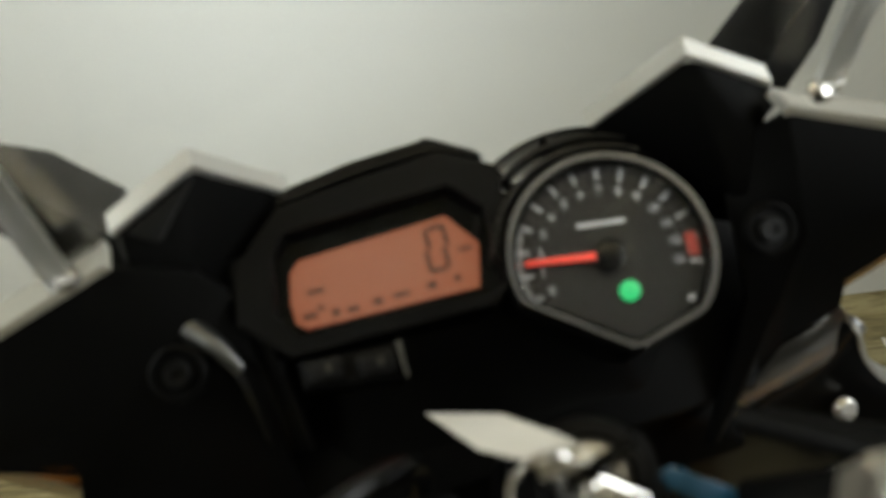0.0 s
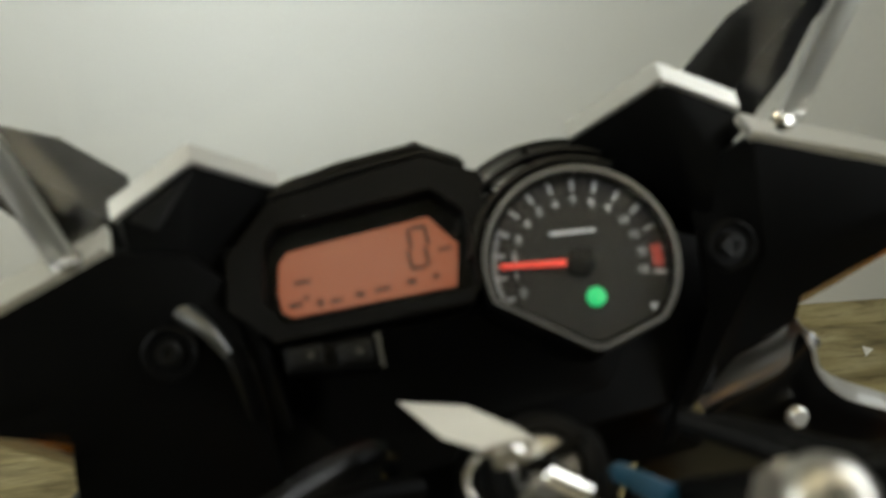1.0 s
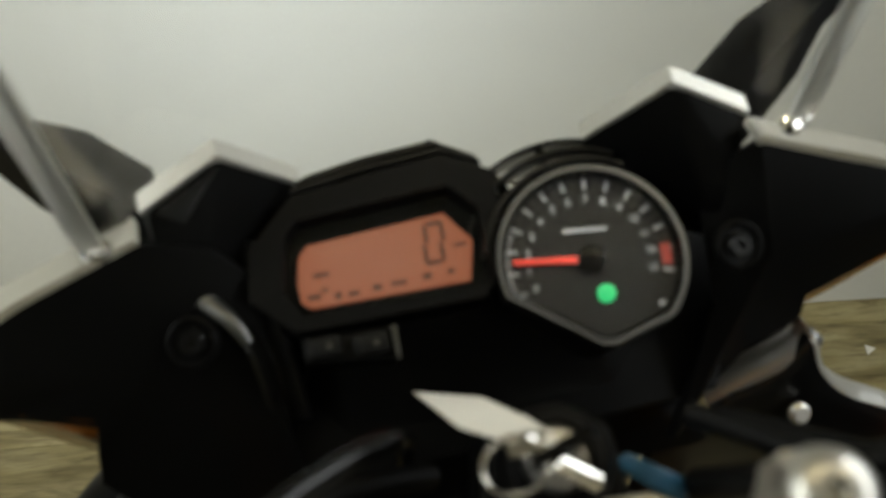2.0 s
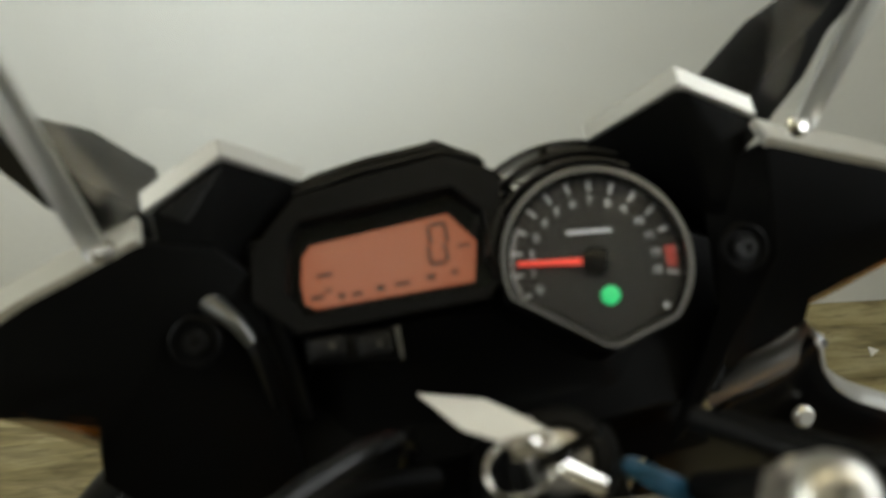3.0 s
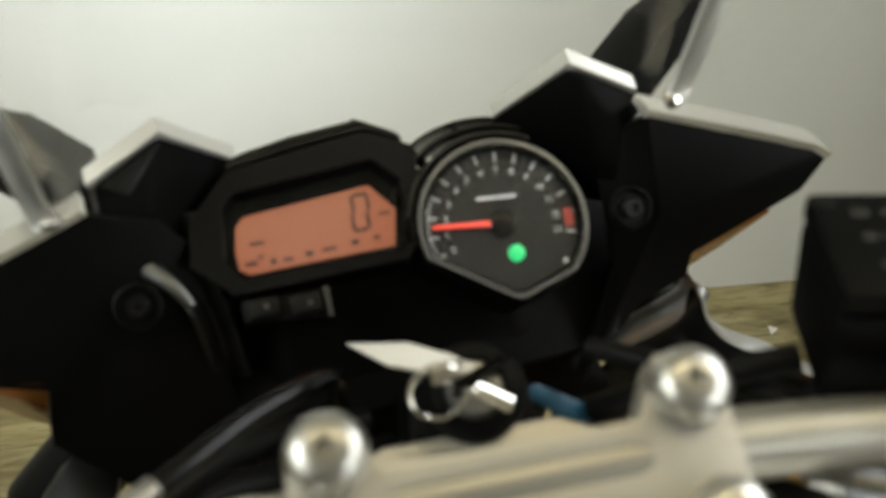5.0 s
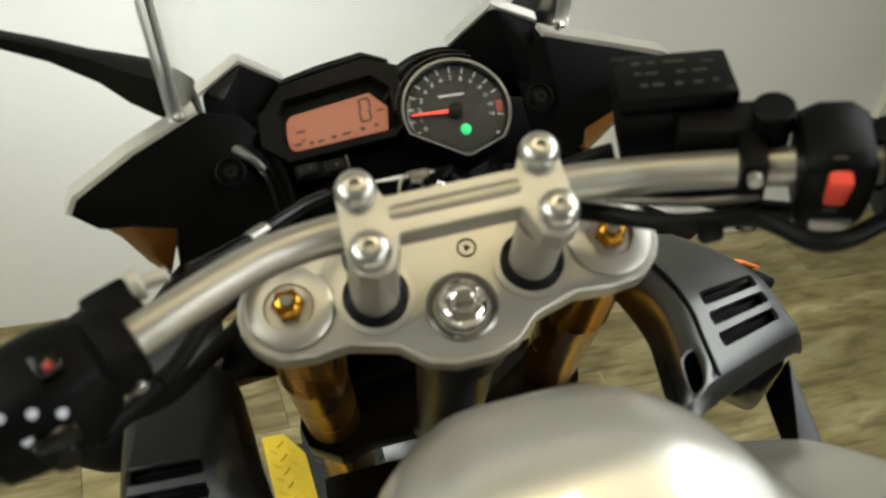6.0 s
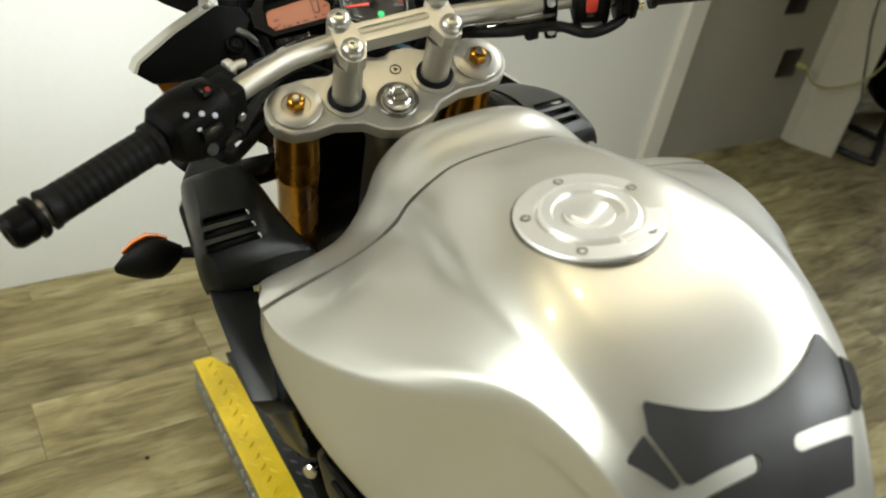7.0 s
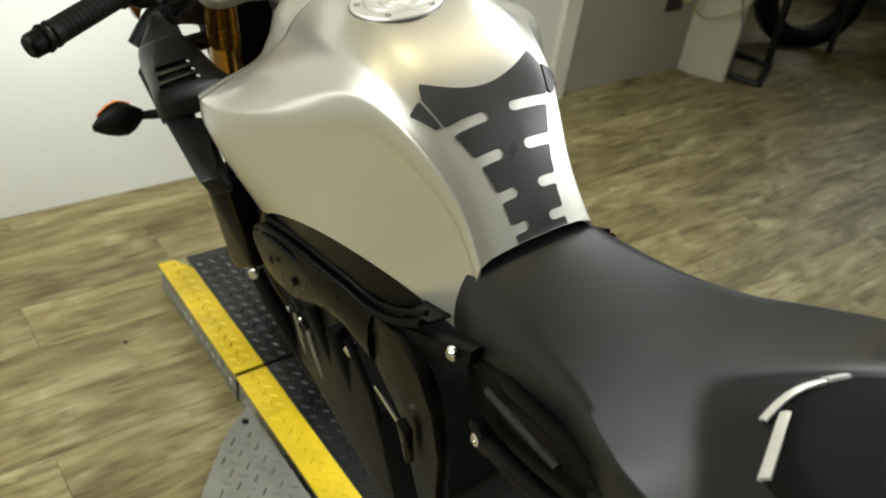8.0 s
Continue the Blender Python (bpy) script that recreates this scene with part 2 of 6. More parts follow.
def prism(outline, z0, z1, bevel=0.002, m=None, seg=2):
    """A flat outline (x, y) drawn out from z0 to z1."""
    bm = bmesh.new()
    lo = [bm.verts.new((x, y, z0)) for x, y in outline]
    hi = [bm.verts.new((x, y, z1)) for x, y in outline]
    n = len(outline)
    bm.faces.new(lo[::-1])
    bm.faces.new(hi)
    for i in range(n):
        bm.faces.new((lo[i], lo[(i + 1) % n], hi[(i + 1) % n], hi[i]))
    bmesh.ops.recalc_face_normals(bm, faces=bm.faces)
    round_edges(bm, bevel, seg, 40)
    return put(bm, m) if m else bm


def ring_prism(outer, inner, z0, z1, m=None):
    """A flat frame between two outlines of as many points."""
    bm = bmesh.new()
    n = len(outer)
    rows = [[bm.verts.new((x, y, z)) for x, y in line] for line, z in ((outer, z0), (outer, z1), (inner, z1), (inner, z0))]
    for a in range(4):
        for i in range(n):
            bm.faces.new((rows[a][i], rows[a][(i + 1) % n], rows[(a + 1) % 4][(i + 1) % n], rows[(a + 1) % 4][i]))
    bmesh.ops.recalc_face_normals(bm, faces=bm.faces)
    return put(bm, m) if m else bm


def lathe(profile, m=None, seg=32, closed=False):
    """A profile of (radius, z) turned round z."""
    bm = bmesh.new()
    rows = []
    for r, z in profile:
        if r < 1e-6:
            rows.append([bm.verts.new((0, 0, z))])
        else:
            rows.append([bm.verts.new((r * math.cos(2 * math.pi * i / seg), r * math.sin(2 * math.pi * i / seg), z)) for i in range(seg)])
    pairs = list(zip(rows, rows[1:])) + ([(rows[-1], rows[0])] if closed else [])
    for a, b in pairs:
        for i in range(seg):
            j = (i + 1) % seg
            q = [a[i % len(a)], a[j % len(a)], b[j % len(b)], b[i % len(b)]]
            q = [v for k, v in enumerate(q) if v not in q[:k]]
            if len(q) > 2:
                bm.faces.new(q)
    return put(bm, m) if m else bm


def along(p0, p1):
    """The pose at p0 whose z points to p1."""
    d = Vector(p1) - Vector(p0)
    return Matrix.Translation(p0) @ d.to_track_quat("Z", "Y").to_matrix().to_4x4()


def rod(p0, p1, r0, r1=None, seg=20, bevel=0.001):
    h = (Vector(p1) - Vector(p0)).length
    r1 = r0 if r1 is None else r1
    b = min(bevel, r0 * 0.4, r1 * 0.4, h * 0.4)
    return lathe([(0, 0), (r0 - b, 0), (r0, b), (r1, h - b), (r1 - b, h), (0, h)], along(p0, p1), seg)


def spline(points, steps=8):
    """A smooth line through the points."""
    pts = [Vector(p) for p in points]
    out = []
    for i in range(len(pts) - 1):
        p0, p1, p2, p3 = pts[max(i - 1, 0)], pts[i], pts[i + 1], pts[min(i + 2, len(pts) - 1)]
        for k in range(steps):
            s = k / steps
            out.append(0.5 * ((2 * p1) + (p2 - p0) * s + (2 * p0 - 5 * p1 + 4 * p2 - p3) * s * s + (3 * p1 - p0 - 3 * p2 + p3) * s ** 3))
    out.append(pts[-1])
    return out


def tube(points, radius, seg=14, steps=8, smooth_line=True):
    """A round rod along a line; radius may be a number or one per point of the line (start, end)."""
    line = spline(points, steps) if smooth_line else [Vector(p) for p in points]
    n = len(line)
    bm = bmesh.new()
    rows = []
    up = Vector((0, 0, 1))
    for i, c in enumerate(line):
        d = (line[min(i + 1, n - 1)] - line[max(i - 1, 0)]).normalized()
        if abs(d.dot(up)) > 0.95:
            up = Vector((0, 1, 0)) if abs(d.y) < 0.9 else Vector((1, 0, 0))
        a = d.cross(up).normalized()
        b = a.cross(d).normalized()
        up = b
        r = radius if isinstance(radius, (int, float)) else radius[0] + (radius[1] - radius[0]) * i / (n - 1)
        rows.append([bm.verts.new(c + a * (r * math.cos(2 * math.pi * k / seg)) + b * (r * math.sin(2 * math.pi * k / seg))) for k in range(seg)])
    for r0, r1 in zip(rows, rows[1:]):
        for k in range(seg):
            bm.faces.new((r0[k], r0[(k + 1) % seg], r1[(k + 1) % seg], r1[k]))
    bm.faces.new(rows[0][::-1])
    bm.faces.new(rows[-1])
    return bm


def loft(rings, caps=True):
    """A skin over rings of as many points each."""
    bm = bmesh.new()
    rows = [[bm.verts.new(p) for p in r] for r in rings]
    n = len(rows[0])
    for a, b in zip(rows, rows[1:]):
        for i in range(n):
            bm.faces.new((a[i], a[(i + 1) % n], b[(i + 1) % n], b[i]))
    if caps:
        bm.faces.new(rows[0][::-1])
        bm.faces.new(rows[-1])
    bmesh.ops.recalc_face_normals(bm, faces=bm.faces)
    return bm


def thicken(bm, thick):
    """Gives an open skin a depth behind its normals."""
    bm.normal_update()
    old = bm.verts[:]
    faces = bm.faces[:]
    rim = [e for e in bm.edges if len(e.link_faces) == 1]
    rim = [(e.verts[0], e.verts[1], e.link_faces[0]) for e in rim]
    back = {v: bm.verts.new(v.co - v.normal * thick) for v in old}
    for f in faces:
        bm.faces.new([back[v] for v in f.verts][::-1])
    for a, b, f in rim:
        order = [l.vert for l in f.loops]
        i = order.index(a)
        if order[(i + 1) % len(order)] is not b:
            a, b = b, a
        bm.faces.new((b, a, back[a], back[b]))
    return bm


def face_towards(bm, way):
    """Turns an open skin so that it looks along way on the whole."""
    bmesh.ops.recalc_face_normals(bm, faces=bm.faces)
    bm.normal_update()
    if sum((f.normal * f.calc_area()).dot(Vector(way)) for f in bm.faces) < 0:
        bmesh.ops.reverse_faces(bm, faces=bm.faces)
    return bm


def sheet(grid, thick, way=(0, 0, 1), holes=()):
    """A thick panel over a grid of points; holes are cells (row, column) left open."""
    bm = bmesh.new()
    rows = [[bm.verts.new(p) for p in r] for r in grid]
    for j in range(len(rows) - 1):
        for i in range(len(rows[0]) - 1):
            if (j, i) not in holes:
                bm.faces.new((rows[j][i], rows[j][i + 1], rows[j + 1][i + 1], rows[j + 1][i]))
    return thicken(face_towards(bm, way), thick)


def slab(corners, direction, bevel=0.002, seg=2):
    """A flat or folded polygon given a depth along a direction."""
    bm = bmesh.new()
    d = Vector(direction)
    lo = [bm.verts.new(Vector(p)) for p in corners]
    hi = [bm.verts.new(Vector(p) + d) for p in corners]
    n = len(corners)
    bm.faces.new(lo)
    bm.faces.new(hi[::-1])
    for i in range(n):
        bm.faces.new((lo[i], hi[i], hi[(i + 1) % n], lo[(i + 1) % n]))
    bmesh.ops.recalc_face_normals(bm, faces=bm.faces)
    return round_edges(bm, bevel, seg)


def hull(points, bevel=0.004, seg=2):
    """A solid block round the points, with worn edges."""
    bm = bmesh.new()
    for p in points:
        bm.verts.new(p)
    got = bmesh.ops.convex_hull(bm, input=bm.verts)
    junk = [g for g in got["geom_interior"] if isinstance(g, bmesh.types.BMVert)]
    if junk:
        bmesh.ops.delete(bm, geom=junk, context="VERTS")
    bmesh.ops.dissolve_limit(bm, angle_limit=radians(2), verts=bm.verts[:], edges=bm.edges[:])
    return round_edges(bm, bevel, seg, 12)


def arc(cx, cy, r, a0, a1, n):
    return [(cx + r * math.cos(radians(a0 + (a1 - a0) * i / n)), cy + r * math.sin(radians(a0 + (a1 - a0) * i / n))) for i in range(n + 1)]


# ---- the room ----
WALL_Y = 1.27


def structure(name, bm, material, label, category, smooth=None):
    return tagged(part(name, bm, material, None, "", smooth), label, category, "", "structure")


structure("floor", box((1.0, -1.9, -0.05), (8.0, 6.6, 0.08), 0), surface("dark_underlay", (0.05, 0.045, 0.035), 0.8),
          "wood-look vinyl plank floor in grey-brown oak", "floor")
structure("wall_north", box((0.52, WALL_Y + 0.06, 1.3785), (3.04, 0.12, 2.743), 0), WALL_WHITE, "smooth white painted partition wall behind the motorcycle", "wall")
structure("wall_recess", box((2.47, WALL_Y + 0.08, 1.375), (0.86, 0.12, 2.75), 0), WALL_DIMMED, "plain white wall beyond the trim, dimmed in its colour", "wall")
structure("wall_pier", slab([(2.87, 1.235, 0), (2.965, 1.075, 0), (3.02, 1.10, 0), (3.06, 1.4, 0), (2.87, 1.4, 0)], (0, 0, 2.75), 0.004), WALL_HALFDIM,
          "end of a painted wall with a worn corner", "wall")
structure("wall_far", box((4.2, 2.36, 1.375), (2.4, 0.12, 2.75), 0), WALL_SHADED, "far wall beyond the opening, shade put into its grey", "wall")
WIN = (0.35, 2.15, 1.05, 2.25)  # unseen window added to the east wall: along y, then up
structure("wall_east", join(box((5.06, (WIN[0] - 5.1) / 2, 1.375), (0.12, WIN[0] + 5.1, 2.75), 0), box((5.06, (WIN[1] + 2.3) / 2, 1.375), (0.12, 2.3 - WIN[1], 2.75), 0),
                            box((5.06, (WIN[0] + WIN[1]) / 2, WIN[2] / 2), (0.12, WIN[1] - WIN[0], WIN[2]), 0), box((5.06, (WIN[0] + WIN[1]) / 2, (WIN[3] + 2.75) / 2), (0.12, WIN[1] - WIN[0], 2.75 - WIN[3]), 0)), WALL_SHADED,
          "plain side wall with an added window", "wall")
win = structure("added_window", ring_prism([(WIN[0], WIN[2]), (WIN[1], WIN[2]), (WIN[1], WIN[3]), (WIN[0], WIN[3])], [(WIN[0] + .05, WIN[2] + .05), (WIN[1] - .05, WIN[2] + .05), (WIN[1] - .05, WIN[3] - .05), (WIN[0] + .05, WIN[3] - .05)],
                -0.03, 0.03, Matrix(((0, 0, 1, 5.06), (1, 0, 0, 0), (0, 1, 0, 0), (0, 0, 0, 1)))), TRIM, "unseen white framed window added for reflections in the tank", "window")
part("mullion", box((5.06, (WIN[0] + WIN[1]) / 2, (WIN[2] + WIN[3]) / 2), (0.04, 0.04, WIN[3] - WIN[2] - .1), 0.003), TRIM, win)
# glowing sheet added outside the opening, to reflect in tank and seat
structure("backdrop", box((5.5, (WIN[0] + WIN[1]) / 2, 1.7), (0.02, 3.2, 2.4), 0), glow("reflection_glow", (0.90, 0.96, 1.0), 3.0), "pale glowing sheet behind the added window", "backdrop")

structure("wall_west", box((-3.06, -1.9, 1.375), (0.12, 6.6, 2.75), 0), WALL_WHITE, "plain white side wall closing the workshop", "wall")
structure("wall_northwest", box((-2.02, WALL_Y + 0.06, 1.375), (2.04, 0.12, 2.75), 0), WALL_WHITE, "smooth white painted wall", "wall")
structure("wall_south", box((1.0, -5.26, 1.375), (8.24, 0.12, 2.75), 0), WALL_WHITE, "plain wall closing the workshop", "wall")
structure("ceiling", box((1.0, -1.4, CEILING + 0.04), (8.3, 7.8, 0.08), 0), CEIL, "plain pale ceiling", "ceiling")
structure("trim", box((1.995, WALL_Y - 0.012, 1.375), (0.09, 0.024, 2.75), 0.004), TRIM, "white painted upright trim at the wall's end", "trim")
structure("trim_cap", box((2.044, WALL_Y + 0.02, 1.375), (0.008, 0.06, 2.75), 0.001), TRIM, "white return of the upright trim", "trim")

# ---- the bike's frame of reference ----
LEAN_M = pose(0, -0.007, 1.178, 0, 0, -6.0) @ pose(0, 0, 0, 0, -12.5, 0)
bike = thing("motorcycle", "silver sport touring motorcycle with gold forks leaning on its side stand", "motorcycle", LEAN_M @ Matrix.Translation((0, 0, -STAND)))

RAKE = 25.0
CLAMP = pose(0, -0.004, 0.003, RAKE, 0, 0)   # x right, y forward along the plate, z up the steering axis

# triple clamp plate
half = arc(0.107, 0.0, 0.034, -70, 75, 8) + [(0.088, 0.034), (0.06, 0.030), (0.035, 0.042)]
rear = [(0.012, -0.060), (0.030, -0.054), (0.046, -0.040), (0.075, -0.032), (0.098, -0.034)]
right = rear + half
outline = right + [(-x, y) for x, y in right[::-1]]
plate = part("triple_clamp", prism(outline, -0.020, 0.0, 0.004, CLAMP, 3), CAST, bike, "cast aluminium top triple clamp")
for s in (-1, 1):
    cm = CLAMP @ Matrix.Translation((0.107 * s, 0.0, 0.0))
    part("fork_cap", lathe([(0.028, 0.0005), (0.028, 0.003), (0.026, 0.0045), (0.016, 0.005), (0.015, 0.003), (0, 0.003)], cm, 40), CAST, plate, "turned aluminium fork top")
    part("fork_adjuster", lathe([(0, 0.016), (0.006, 0.016), (0.0085, 0.0145), (0.0105, 0.012), (0.0105, 0.004), (0, 0.004)], cm, 6), GOLD, plate, "gold anodised preload adjuster")
    part("adjuster_screw", lathe([(0, 0.0185), (0.003, 0.0185), (0.004, 0.017), (0.004, 0.0158), (0, 0.0158)], cm, 16), STEEL, plate)
    rm = CLAMP @ Matrix.Translation((0.052 * s, -0.005, 0.0))
    part("riser_gasket", lathe([(0.0205, 0.0), (0.0205, 0.004), (0.016, 0.0065), (0.014, 0.0)], rm, 32), RUBBER, plate, "black rubber riser bush")
    part("riser_seat", lathe([(0.026, 0.0004), (0.026, 0.0025), (0.0215, 0.003), (0.021, 0.0)], rm, 32), CAST, plate)
    part("riser", lathe([(0.0155, 0.004), (0.0155, 0.062), (0.017, 0.068), (0, 0.068)], rm, 32), CAST, plate, "cast aluminium handlebar riser")
nm = CLAMP @ Matrix.Translation((0, -0.0245, 0.0))
part("stem_ring", lathe([(0.0235, 0.0003), (0.0235, 0.0022), (0.0222, 0.0030), (0.0205, 0.0022), (0.0185, 0.0004)], nm, 40), DULLSTEEL, plate, "dark recess ring round the stem nut")
part("stem_nut", lathe([(0.0175, 0.0), (0.0175, 0.005), (0.0165, 0.0085), (0.0140, 0.0115), (0.0105, 0.0125), (0.0095, 0.0105), (0.006, 0.0085), (0.0, 0.0080)], nm, 40), CHROME, plate, "chromed hollow steering stem nut")
em = CLAMP @ Matrix.Translation((0.0132, 0.0150, 0.0))
part("emblem", lathe([(0.0066, 0.0), (0.0066, 0.0008), (0.0054, 0.0008), (0.0054, 0.0)], em, 24, True), RUBBER, plate, "small dark round emblem")
part("emblem", lathe([(0.0030, 0.0), (0.0030, 0.0008), (0, 0.0008)], em, 3), RUBBER, plate)

# handlebar, its clamp and bolts
side = [(0.0655, -0.014), (0.065, 0.028), (0.059, 0.0365), (0.0475, 0.0365), (0.038, 0.0185), (-0.038, 0.0185), (-0.0475, 0.0365), (-0.059, 0.0365), (-0.065, 0.028),
        (-0.066, -0.014), (-0.062, -0.025), (-0.052, -0.029), (-0.042, -0.025), (-0.035, -0.006), (0.035, -0.006), (0.042, -0.025), (0.052, -0.029), (0.062, -0.025)]
slot = [(.0385, .0065), (.0385, .0085), (.038, .0100), (.036, .0110), (.033, .0115), (-.033, .0115), (-.036, .0110), (-.038, .0100), (-.0385, .0085),
        (-.0385, .0065), (-.038, .005), (-.037, .004), (-.036, .0035), (-.033, .003), (.033, .003), (.036, .0035), (.037, .004), (.038, .005)]
yoke = part("bar_clamp", put(round_edges(ring_prism(side, slot, 0.072, 0.0895), 0.0032, 3, 50), CLAMP), CAST, bike, "cast aluminium handlebar clamp with a slot")
# shade inside the slot put in as a dark web
part("clamp_web", box((0, 0.0072, 0.0735), (0.074, 0.0086, 0.003), 0, CLAMP), ENGINE, yoke, "dark web standing in for shade in the clamp's slot")
for sx in (-1, 1):
    for by in (0.0245, -0.0135):
        bmx = CLAMP @ Matrix.Translation((0.0535 * sx + 0.0005, by, -0.002))
        part("clamp_bolt", lathe([(0.0118, 0.0905), (0.0120, 0.0945), (0.0110, 0.0985), (0.0085, 0.1010), (0.0050, 0.1020), (0.0030, 0.1020), (0.0026, 0.0990), (0, 0.0990)], bmx, 28), BOLT, yoke, "polished domed clamp bolt")
bl = [(-0.385, -0.183, 0.066), (-0.25, -0.117, 0.076), (-0.185, -0.087, 0.081), (-0.15, -0.066, 0.082), (-0.115, -0.044, 0.080), (-0.085, -0.0325, 0.0775), (-0.05, -0.030, 0.077)]
br = [(0.385, -0.153, 0.096), (0.25, -0.095, 0.089), (0.185, -0.066, 0.0845), (0.155, -0.050, 0.079), (0.12, -0.035, 0.074), (0.085, -0.031, 0.0755), (0.05, -0.030, 0.077)]
part("handlebar", tube(bl + br[::-1], 0.0112, 20, 6), BAR, bike, "bare aluminium tubular handlebar")


def bar_at(u):
    """A point of the handlebar and its outward direction, by the distance from the middle."""
    line = bl if u < 0 else br
    a, b = Vector(line[0]), Vector(line[2])
    k = (abs(u) - 0.185) / (0.385 - 0.185)
    return b + (a - b) * k, (a - b).normalized()


def bar_pose(u):
    """x outward along the bar, z up, y forward."""
    p, d = bar_at(u)
    side_s = 1 if u > 0 else -1
    x = d * side_s
    z = Vector((0, -0.25, 1))
    z = (z - x * z.dot(x)).normalized()
    y = z.cross(x)
    return Matrix((( x.x, y.x, z.x, p.x), (x.y, y.y, z.y, p.y), (x.z, y.z, z.z, p.z), (0, 0, 0, 1)))


def grips():
    for s in (-1, 1):
        a, _ = bar_at(0.262 if s > 0 else -0.258)
        b, _ = bar_at(0.356 * s)
        c, _ = bar_at(0.361 * s)
        d, _ = bar_at(0.387 * s)
        L = (b - a).length
        prof = [(0, 0), (0.0195, 0), (0.0195, 0.006), (0.0165, 0.008)]
        k = 0.012
        while k < L - 0.012:
            prof += [(0.0165, k), (0.0162, k + 0.0012), (0.0162, k + 0.003), (0.0165, k + 0.0042)]
            k += 0.0075
        prof += [(0.0165, L - 0.006), (0.0178, L - 0.004), (0.0178, L), (0, L)]
        g = part("grip", lathe(prof, along(a, b), 28), RUBBER, bike, "ribbed black rubber grip")
        part("grip_end", lathe([(0, 0), (0.0172, 0), (0.0185, 0.003), (0.0185, 0.006), (0.0150, 0.008), (0.0160, 0.011), (0.0155, 0.024), (0.012, 0.0285), (0.005, 0.029), (0, 0.026)], along(c, d), 28), BLACK, g, "black bar-end weight")


grips()


def left_switch():
    m = bar_pose(-0.222)
    body = []
    for x, ry, rz, oz in ((-0.036, 0.019, 0.017, 0.0), (-0.030, 0.025, 0.024, 0.0), (-0.008, 0.027, 0.031, -0.003), (0.014, 0.027, 0.030, -0.003), (0.028, 0.023, 0.024, 0.0), (0.032, 0.018, 0.018, 0.0)):
        body.append([m @ Vector((x, ry * abs(math.cos(a)) ** 0.6 * math.copysign(1, math.cos(a)), oz + rz * abs(math.sin(a)) ** 0.6 * math.copysign(1, math.sin(a))))
                     for a in [2 * math.pi * i / 24 for i in range(24)]])
    sw = part("switch_housing", loft(body), BLACK, bike, "black handlebar switch pod with white symbols")
    part("dimmer_rocker", box((0.012, -0.006, 0.030), (0.013, 0.016, 0.010), 0.003, m), GLOSSBLACK, sw, "black rocker with a red tip")
    part("rocker_tip", box((0.012, -0.012, 0.0345), (0.0045, 0.004, 0.003), 0.001, m), DARKRED, sw, "small red tip")
    part("signal_slider", box((-0.002, -0.027, 0.006), (0.022, 0.012, 0.012), 0.003, m), GLOSSBLACK, sw, "black turn signal slider")
    part("horn_button", lathe([(0, 0.004), (0.006, 0.004), (0.008, 0.002), (0.008, 0), (0, 0)], m @ pose(-0.004, -0.025, -0.016, 70, 0, 0), 20), GLOSSBLACK, sw, "round horn button")
    for x, y, z, w, h in ((-0.016, -0.016, 0.0255, 0.005, 0.005), (-0.004, -0.021, 0.0225, 0.005, 0.004), (-0.012, -0.025, 0.013, 0.005, 0.004), (0.006, -0.0255, 0.017, 0.005, 0.004)):
        part("symbol", lathe([(0, 0.0012), (w / 2, 0.0010), (w / 2, 0), (0, 0)], m @ pose(x, y, z, 35 if y < -0.01 else 0, 0, 0), 10), MARKING, sw, "white printed symbol")
    pm = bar_pose(-0.186)
    perch = part("clutch_perch", join(box((0.0, 0, 0), (0.020, 0.034, 0.034), 0.005, pm), box((0.010, 0.022, 0.0), (0.026, 0.026, 0.014), 0.004, pm)), BLACK, bike, "black clutch lever bracket")
    part("perch_bolt", rod(pm @ Vector((0, -0.010, -0.012)), pm @ Vector((0, -0.020, -0.012)), 0.004), STEEL, perch)
    part("cable_adjuster", join(rod(pm @ Vector((0.022, 0.026, 0.004)), pm @ Vector((0.029, 0.025, 0.004)), 0.0085, 0.0085, 12), rod(pm @ Vector((0.028, 0.025, 0.004)), pm @ Vector((0.042, 0.022, 0.003)), 0.004)), CAST, perch, "knurled silver clutch cable adjuster")
    lv = [(0.0, 0.036, -0.016), (-0.05, 0.036, -0.022), (-0.11, 0.028, -0.026), (-0.165, 0.026, -0.026)]
    part("clutch_lever", tube([pm @ Vector(p) for p in lv], (0.0085, 0.006), 12), FRAMEBLACK, perch, "black clutch lever")


left_switch()


